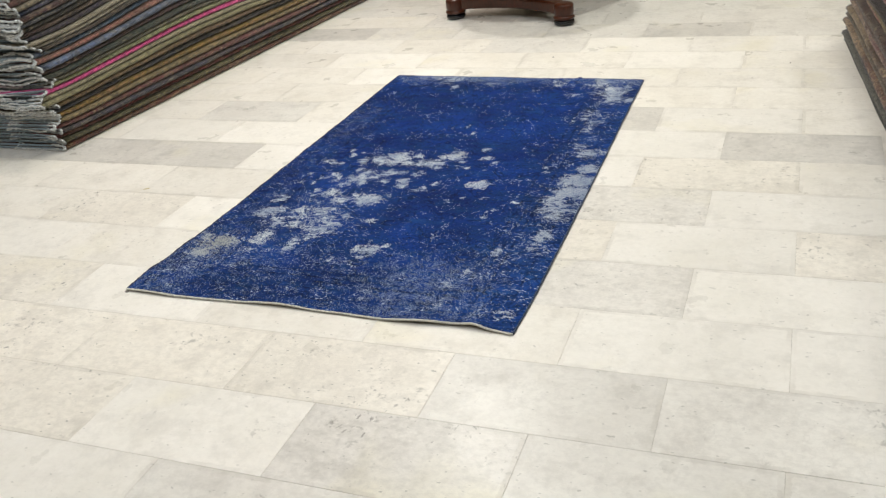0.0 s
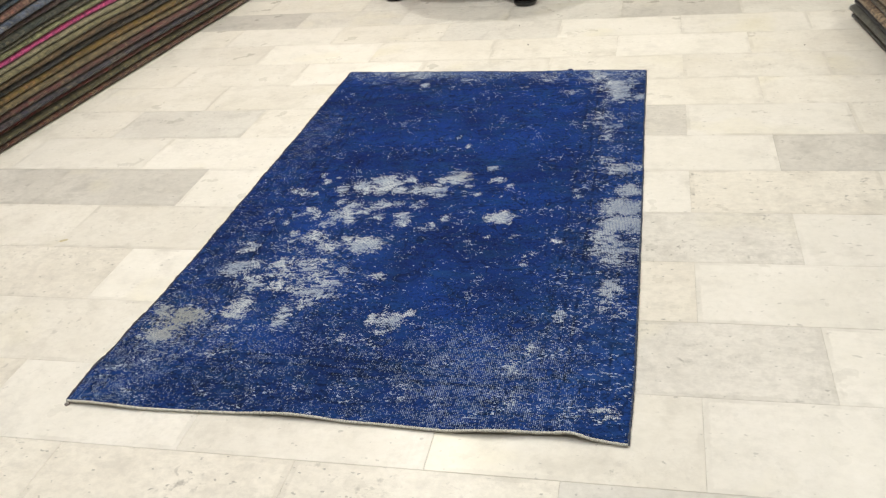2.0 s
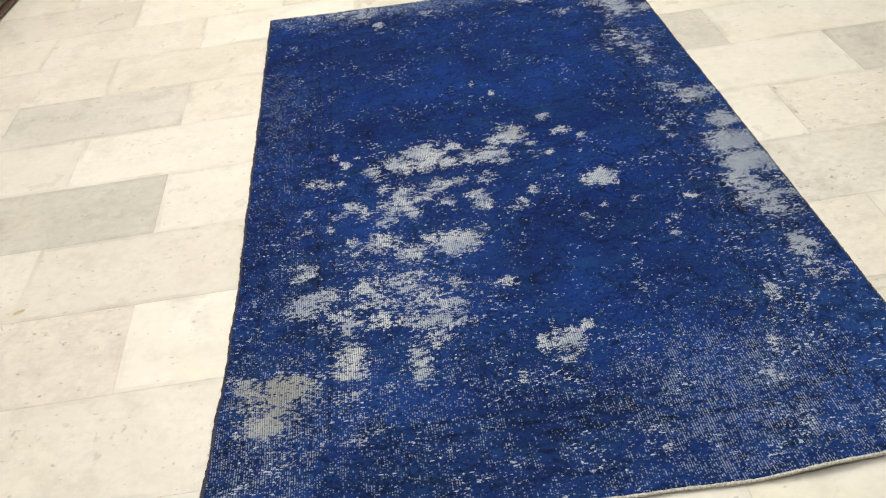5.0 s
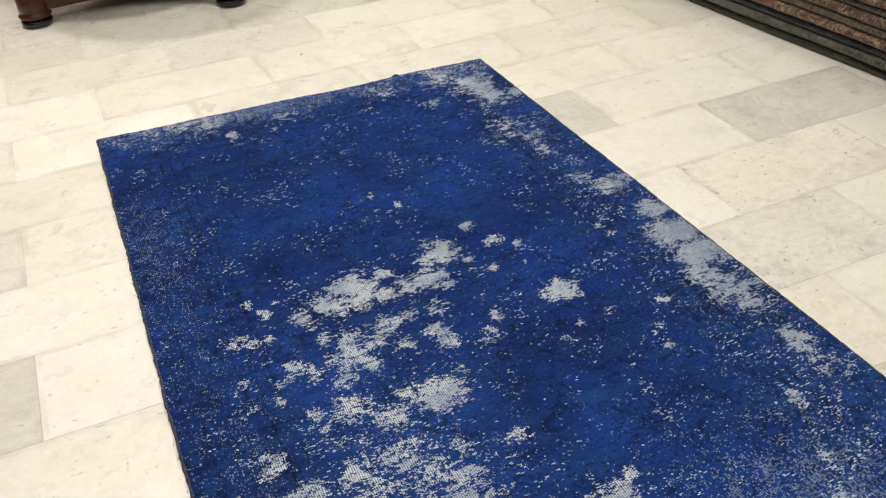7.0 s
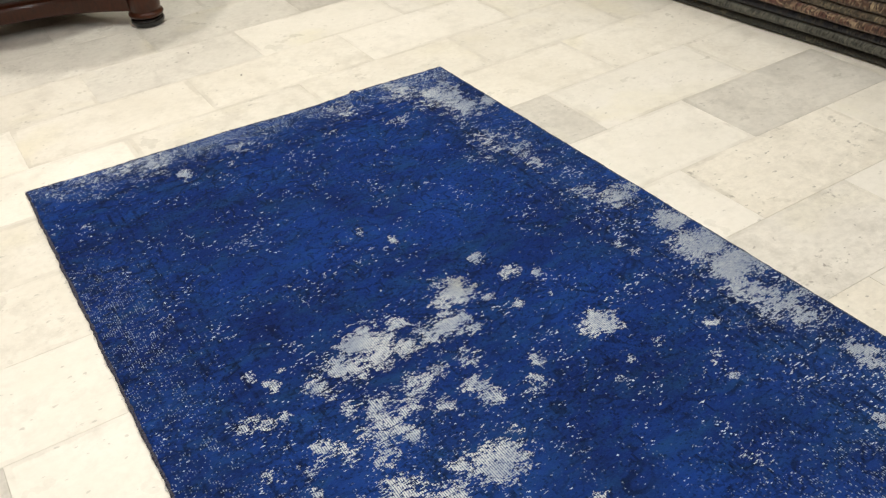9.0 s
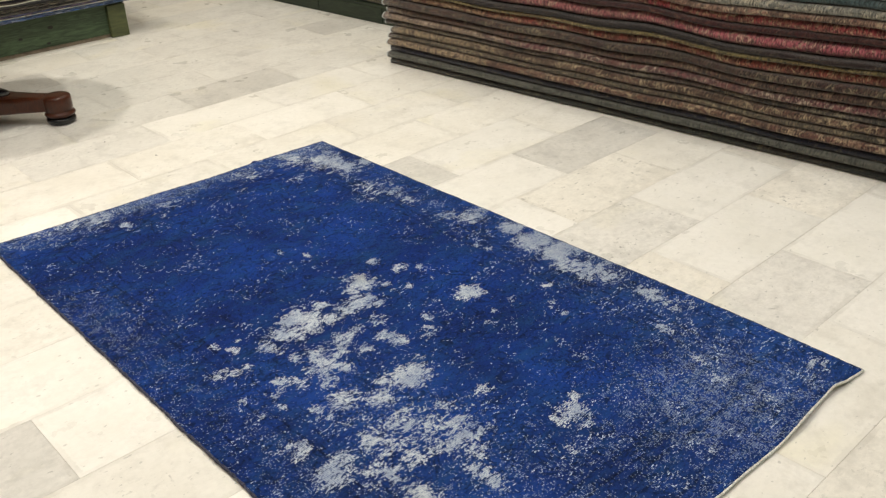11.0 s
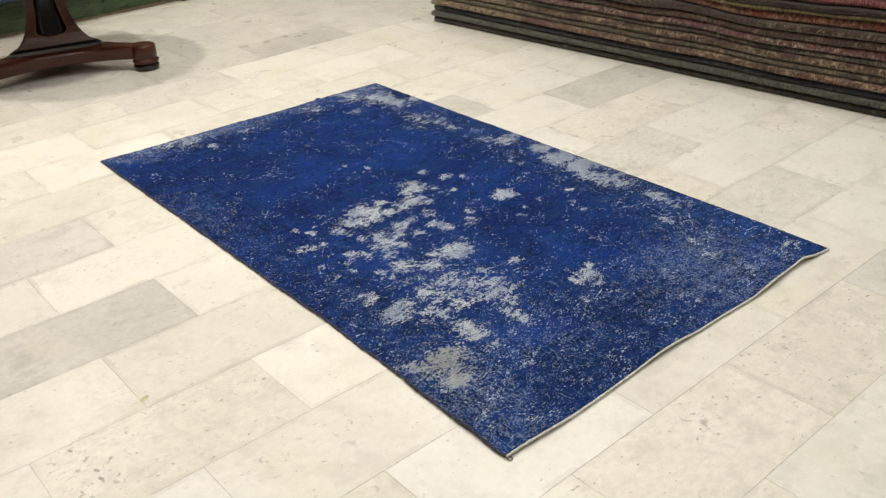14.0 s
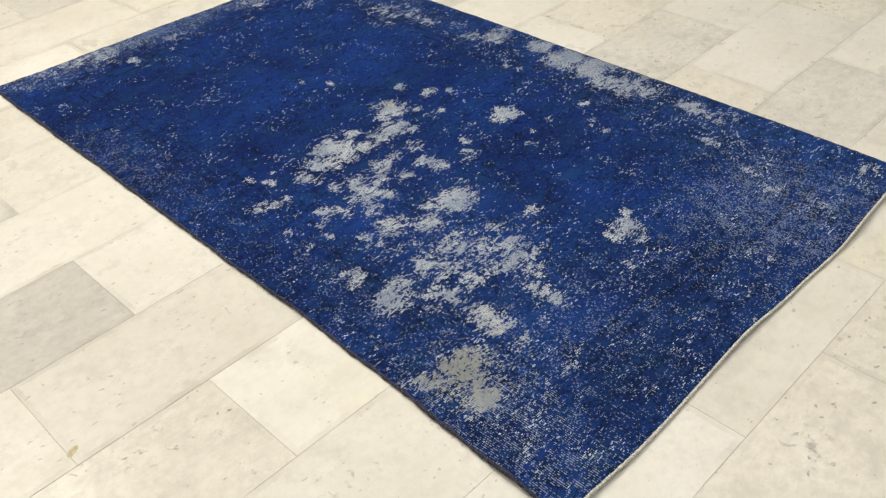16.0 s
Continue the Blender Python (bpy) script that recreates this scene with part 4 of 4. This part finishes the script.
    # pile thinned until the warp shows in lines
    gauze = plus(attr("hatch"), swing(n.noise(scaled(small, (1.0, 0.8, 1.0)), 26.0, 6, 0.7), 1.5), swing(n.noise(small, 150.0, 2, 0.6), 1.6), swing(rnd_small, 0.5))
    gauze = times(n.ramp(gauze, (0.50, 0.0), (0.64, 1.0)), n.ramp(warp, (0.40, 0.0), (0.70, 1.0)))
    col = n.mix(times(gauze, 0.64), col, lin("a9b7ca"))

    # single bare knots, and short runs of them along the weft
    gate = swing(n.noise(p, 8.0, 5, 0.65), 0.34)
    drift = swing(n.noise(wide, 50.0, 4, 0.65), 0.34)
    lone = n.ramp(plus(times(rnd_small, 0.5), gate, drift, times(attr("thin"), 0.03)), (0.524, 0.0), (0.538, 1.0))
    runs = n.ramp(plus(times(rnd_dash, 0.5), gate, drift, times(attr("thin"), 0.09)), (0.536, 0.0), (0.551, 1.0))
    # each bare knot is a short stitch, not a whole cell
    frac = n.tree.nodes.new("ShaderNodeMath")
    frac.operation = "FRACT"
    n.put(frac.inputs[0], n.maths("DIVIDE", sep.outputs[1], 0.0030))
    stitch = n.ramp(frac.outputs[0], (0.08, 0.0), (0.2, 1.0), (0.8, 1.0), (0.92, 0.0))
    col = n.mix(times(lone, 0.9), col, lin("ccd8ea"))
    col = n.mix(times(times(runs, stitch), 0.85), col, lin("cdd8e8"))

    # patches worn down to the threads, ragged knot by knot
    cloudy = swing(n.noise(p, 17.0, 4, 0.65, 0.5), 0.85)
    ragged = swing(n.noise(wide, 34.0, 7, 0.72, 0.1), 1.3)
    frayed = swing(n.noise(scaled(small, (1.0, 1.7, 1.0)), 120.0, 3, 0.6), 0.9)
    m = plus(times(attr("wear"), 0.58), cloudy, ragged, frayed, swing(rnd_small, 0.20))
    mask = n.ramp(m, (0.380, 0.0), (0.410, 1.0))
    col = n.mix(mask, col, bare)
    fine = n.noise(p, 420.0, 2)
    col = n.mix(n.ramp(fine, (0.35, 0.2), (0.65, 0.0)), col, lin("060a1c"))
    hgt = n.maths("SUBTRACT", plus(fine, times(rnd_small, 0.5)), plus(times(mask, 0.8), times(lone, 0.4)))
    n.bump(hgt, 0.45, 0.003)
    return n.colour(col)


def edge_at(pairs, t):
    for (a, va), (b, vb) in zip(pairs, pairs[1:]):
        if t <= b:
            k = (t - a) / (b - a)
            k = k * k * (3 - 2 * k)
            return va + (vb - va) * k
    return pairs[-1][1]


LEFT_EDGE = ((0, -0.037), (0.30, -0.040), (0.68, -0.045), (0.80, -0.051), (0.90, -0.064), (0.95, -0.070), (1.0, -0.072))
RIGHT_EDGE = ((0, 1.363), (0.25, 1.363), (0.5, 1.367), (0.75, 1.368), (0.92, 1.366), (1.0, 1.360))
FAR_EDGE = ((0, -0.158), (0.2, -0.174), (0.42, -0.182), (0.62, -0.204), (0.77, -0.200), (1.0, -0.217))
NEAR_EDGE = ((0, -2.604), (0.15, -2.612), (0.42, -2.602), (0.57, -2.610), (0.72, -2.618), (0.90, -2.606), (0.95, -2.616), (1.0, -2.622))


def rug_point(u, w):
    x = (edge_at(LEFT_EDGE, w) + 0.0035 * smooth_noise(w * 26, 9)) * (1 - u) + (edge_at(RIGHT_EDGE, w) + 0.002 * smooth_noise(w * 22, 10)) * u
    y = edge_at(FAR_EDGE, u) * (1 - w) + edge_at(NEAR_EDGE, u) * w
    near = math.exp(-((1 - w) / 0.03) ** 2)
    left = math.exp(-(u / 0.05) ** 2)
    z = 0.007
    z += near * 0.007 * max(0.0, math.sin(u * 17.0 + 0.6)) * (0.4 + u)
    z += near * 0.012 * math.exp(-((u - 0.91) / 0.035) ** 2)
    z += left * (0.008 * math.exp(-((w - 0.95) / 0.025) ** 2) + 0.002 * max(0.0, math.sin(w * 31.0)) * (w > 0.45))
    z += 0.0012 * smooth_noise(u * 6 + w * 9, 4)
    return x, y, z


def blue_rug():
    nu, nw = 190, 330
    verts, us, ws = [], [], []
    for j in range(nw + 1):
        for i in range(nu + 1):
            u, w = i / nu, j / nw
            verts.append(rug_point(u, w))
            us.append(u)
            ws.append(w)
    faces = [(j * (nu + 1) + i, (j + 1) * (nu + 1) + i, (j + 1) * (nu + 1) + i + 1, j * (nu + 1) + i + 1) for j in range(nw) for i in range(nu)]
    rim = [i for i in range(nu + 1)] + [(j + 1) * (nu + 1) + nu for j in range(nw)] + [nw * (nu + 1) + nu - 1 - i for i in range(nu)] + [(nw - 1 - j) * (nu + 1) for j in range(nw - 1)]
    base = len(verts)
    for k in rim:
        x, y, z = verts[k]
        verts.append((x, y, z - 0.006))
        us.append(us[k])
        ws.append(ws[k])
    for k in range(len(rim)):
        k2 = (k + 1) % len(rim)
        faces.append((rim[k], rim[k2], base + k2, base + k))
    me = bpy.data.meshes.new("pile")
    me.from_pydata(verts, [], faces)
    me.materials.append(worn_pile())
    xy = np.array(verts)
    x, y = xy[:, 0], xy[:, 1]
    u, w = np.array(us), np.array(ws)
    wear = np.zeros(len(x))
    for px, py, rx, ry, s in WORN_FAR_EDGE_WEAR + WORN_FAR_FIELD + WORN_UPPER_BAND + WORN_MIDDLE_BAND + WORN_LOWER_BAND + WORN_LEFT_PATCHES + WORN_NEAR_FIELD:
        d = ((x - px) / rx) ** 2 + ((y - py) / ry) ** 2
        wear = np.maximum(wear, s ** 0.85 * np.exp(-0.6 * d ** 1.25))
    thin = 0.12 * np.clip((w - 0.80) / 0.15, 0, 1) + 0.30 * np.clip((u - 0.78) / 0.15, 0, 1) * np.clip(1.25 - abs(w - 0.5), 0, 1)
    thin += 0.5 * np.clip((0.07 - w) / 0.07, 0, 1) + 0.3 * np.exp(-((u - 0.28) / 0.2) ** 2 - ((w - 0.72) / 0.18) ** 2)
    thin += 0.2 * np.exp(-((u - 0.08) / 0.1) ** 2 - ((w - 0.85) / 0.15) ** 2)
    thin += 0.14 * np.exp(-((u - 0.92) / 0.22) ** 2 - ((w - 0.86) / 0.13) ** 2) + 0.16 * np.exp(-((u - 0.5) / 0.3) ** 2 - ((w - 0.97) / 0.06) ** 2)
    thin += 0.10 * np.exp(-((u - 0.85) / 0.18) ** 2 - ((w - 0.74) / 0.16) ** 2)
    hatch = 0.24 * np.clip((w - 0.78) / 0.10, 0, 1) * (1 - 0.8 * np.clip((u - 0.90) / 0.06, 0, 1))
    hatch += 0.20 * np.exp(-((u - 0.74) / 0.16) ** 2 - ((w - 0.92) / 0.14) ** 2)
    hatch += 0.62 * np.clip((0.080 - w) / 0.06, 0, 1) * (0.6 + 0.4 * np.exp(-((u - 0.33) / 0.22) ** 2))
    hatch += (0.22 + 0.14 * np.exp(-((w - 0.32) / 0.14) ** 2)) * np.clip((0.20 - u) / 0.12, 0, 1) * np.clip((w - 0.12) / 0.1, 0, 1)
    hatch += 0.25 * np.exp(-((u - 0.28) / 0.22) ** 2 - ((w - 0.74) / 0.2) ** 2) + 0.13 * np.clip((u - 0.78) / 0.1, 0, 1) * np.clip((0.85 - w) / 0.1, 0, 1)
    hatch += 0.10 * np.clip((w - 0.45) / 0.2, 0, 1) * np.clip((u - 0.45) / 0.2, 0, 1)
    tan = np.exp(-((x - 0.07) / 0.12) ** 2 - ((y + 2.22) / 0.16) ** 2) + 0.8 * np.exp(-((x - 0.76) / 0.05) ** 2 - ((y + 1.28) / 0.04) ** 2)
    edge = np.minimum(np.minimum(u, 1 - u) * 1.42, np.minimum(w, 1 - w) * 2.42)
    dull = np.exp(-((x - 1.32) / 0.09) ** 2) * np.clip((y + 2.2) / 0.3, 0, 1)
    for aname, values in (("wear", wear), ("thin", thin), ("hatch", hatch), ("dull", dull), ("tan", tan), ("edge", edge)):
        me.attributes.new(aname, "FLOAT", "POINT").data.foreach_set("value", values.astype(np.float32))
    for f in me.polygons:
        f.use_smooth = True
    rug = empty("rug", 0, 0, 0)
    ob = new("body", me)
    ob.parent = rug

    def rim_line(fixed, at, count, out, drop):
        pts = []
        for k in range(count + 1):
            u_, w_ = (k / count, at) if fixed == "w" else (at, k / count)
            px, py, pz = rug_point(u_, w_)
            pts.append((px + (out if fixed == "u" else 0), py + (out if fixed == "w" else 0), pz - drop))
        return pts
    part("hem", tube(rim_line("w", 1.0, 300, -0.003, 0.0015), 0.0036, 9, 0.4, 2), plain("hem_wool", "d3d2cb", 0.95, 300, 0.3, 0, 0.1), rug, "off-white woollen hem cord", smooth=True)
    part("selvedge", tube(rim_line("u", 0.0, 220, -0.002, 0.002), 0.0040, 7, 0.7, 3), plain("selvedge_dark", "4a4a58", 0.95, 220, 0.4, 0, 0.1), rug, "grey-brown overcast selvedge", smooth=True)
    part("selvedge", tube(rim_line("u", 1.0, 220, 0.001, 0.003), 0.0036, 7, 0.4, 4), plain("selvedge_grey", "4d5568", 0.95, 220, 0.4, 0, 0.1), rug, "grey-blue selvedge", smooth=True)
    part("far_hem", tube(rim_line("w", 0.0, 140, 0.002, 0.003), 0.0036, 7, 0.5, 5), plain("far_hem_dark", "3a4054", 0.95, 220, 0.4, 0, 0.1), rug, "frayed dark hem", smooth=True)
    rnd = random.Random(11)
    # loose ends of yarn at the corners and along the far hem
    fx, fy, fz = rug_point(0.76, 0.0)
    part("loose_thread", tube([(fx + 0.012 * math.cos(a), fy + 0.002 + 0.010 * abs(math.sin(a)), 0.004 + 0.003 * abs(math.sin(a))) for a in np.linspace(0, math.pi, 9)], 0.003, 6), plain("yarn_blue", "1c2c66", 0.9, 200), rug, smooth=True)
    nx_, ny_, nz_ = rug_point(0.0, 1.0)
    part("loose_thread", tube([(nx_ + 0.004 + 0.006 * math.sin(a), ny_ - 0.010 + 0.006 * math.cos(a), 0.003) for a in np.linspace(0, 5.4, 15)], 0.0011, 6), plain("yarn_plum", "4a2f3a", 0.9, 200), rug, "plum loop of yarn", smooth=True)
    for k in range(80):
        u_ = rnd.random() ** 1.5 * 0.55
        px, py, pz = rug_point(u_, 0.0)
        ln = rnd.uniform(0.008, 0.022)
        part("loose_thread", tube([(px, py, 0.004), (px + rnd.uniform(-0.006, 0.006), py + ln * 0.6, 0.003), (px + rnd.uniform(-0.01, 0.01), py + ln, 0.0015)], 0.0010, 4), HEM_PALE, rug)
    for k in range(90):
        w_ = rnd.random() * 0.9
        px, py, pz = rug_point(0.0, w_)
        ln = rnd.uniform(0.005, 0.013)
        part("loose_thread", tube([(px, py, 0.004), (px - ln * 0.6, py + rnd.uniform(-0.005, 0.005), 0.003), (px - ln, py + rnd.uniform(-0.008, 0.008), 0.0012)], 0.0007, 4), HEM_PALE, rug)
    tagged(rug, "overdyed blue wool rug with worn grey patches on the marble", "rug")


blue_rug()


# ---- crumbs on the floor ----
def crumb(x, y, size, h, words):
    rnd = random.Random(int(1000 * (x + 5)))
    bm = bmesh.new()
    bmesh.ops.create_icosphere(bm, subdivisions=2, radius=size)
    for v in bm.verts:
        v.co *= rnd.uniform(0.7, 1.2)
        v.co.x *= 1.5
        v.co.z = max(0.0, v.co.z * 0.6 + size * 0.45)
    ob = part("crumb", bm, plain("crumb_" + h, h, 0.9, 300, 0.3))
    ob.matrix_world = pose(x, y, 0.0002, 0, 0, rnd.uniform(0, 180))
    tagged(ob, words, "crumb", "crumbs on the floor")


crumb(0.782, 0.20, 0.0032, "17181a", "tiny black crumb lying on the marble floor")
crumb(0.697, 0.522, 0.0028, "4a3a2c", "tiny brown crumb lying on the marble floor")
crumb(2.065, 0.085, 0.0030, "6a5a48", "tiny tan crumb of lint on the marble floor")


def filler(x, y, turn, rx, ry):
    """A chipped tile corner made good with tan filler."""
    bm = bmesh.new()
    rim = [bm.verts.new((rx * (1 + 0.35 * smooth_noise(k * 0.7, 6)) * math.cos(2 * math.pi * k / 18), ry * (1 + 0.4 * smooth_noise(k * 0.9, 8)) * math.sin(2 * math.pi * k / 18), 0.0)) for k in range(18)]
    top = [bm.verts.new((0.8 * v.co.x, 0.8 * v.co.y, 0.0008)) for v in rim]
    bm.faces.new(top)
    for k in range(18):
        bm.faces.new((rim[k], rim[(k + 1) % 18], top[(k + 1) % 18], top[k]))
    ob = part("filler", bm, plain("tan_filler", "d0c4a0", 0.8, 120, 0.2), floor, "tan filler in a chipped tile corner")
    ob.matrix_basis = pose(x, y, 0.0001, 0, 0, turn)


filler(-0.60, -1.79, 35, 0.017, 0.008)

# ---- floor tiles ----
half = {k: [] for k in MARBLE}
shared = {}
rest = {k: bmesh.new() for k in ("cream", "pale")}
k0, k1 = math.floor(Y0 / G), math.ceil(Y1 / G) + 1
for k in range(k0, k1):
    y0, y1 = max(Y0, (k - 1) * G), min(Y1, k * G)
    if y1 - y0 < 0.02:
        continue
    m = math.floor(X0 / G) - 2
    m += (m + k + 1) % 2
    while m * G < X1:
        x0, x1 = max(X0, m * G), min(X1, (m + 2) * G)
        kind = KIND.get((k, m)) or FLOOR_RND.choice(("cream", "cream", "cream", "white") if k < 3 else ("pale", "cream", "pale", "grey", "pale"))
        if x1 - x0 > 0.02:
            near = -1.75 < (x0 + x1) / 2 < 2.9 and -4.45 < (y0 + y1) / 2 < 3.7
            if near:
                key = (kind, round(x1 - x0, 3), round(y1 - y0, 3))
                if key not in shared:
                    bm = bmesh.new()
                    tile_box(bm, 0, x1 - x0, 0, y1 - y0)
                    shared[key] = mesh_of("marble_tile", bm, MARBLE[kind])
                tile = new("marble_tile", shared[key])
                tile.location = (x0, y0, FLOOR_RND.uniform(-0.0004, 0.0))
                tile.parent = floor
            else:
                tile_box(rest["cream" if kind in ("cream", "white") else "pale"], x0, x1, y0, y1)
        m += 2
for kind, bm in rest.items():
    tagged(part("outer_tiles", bm, MARBLE[kind], floor), kind="stuff")
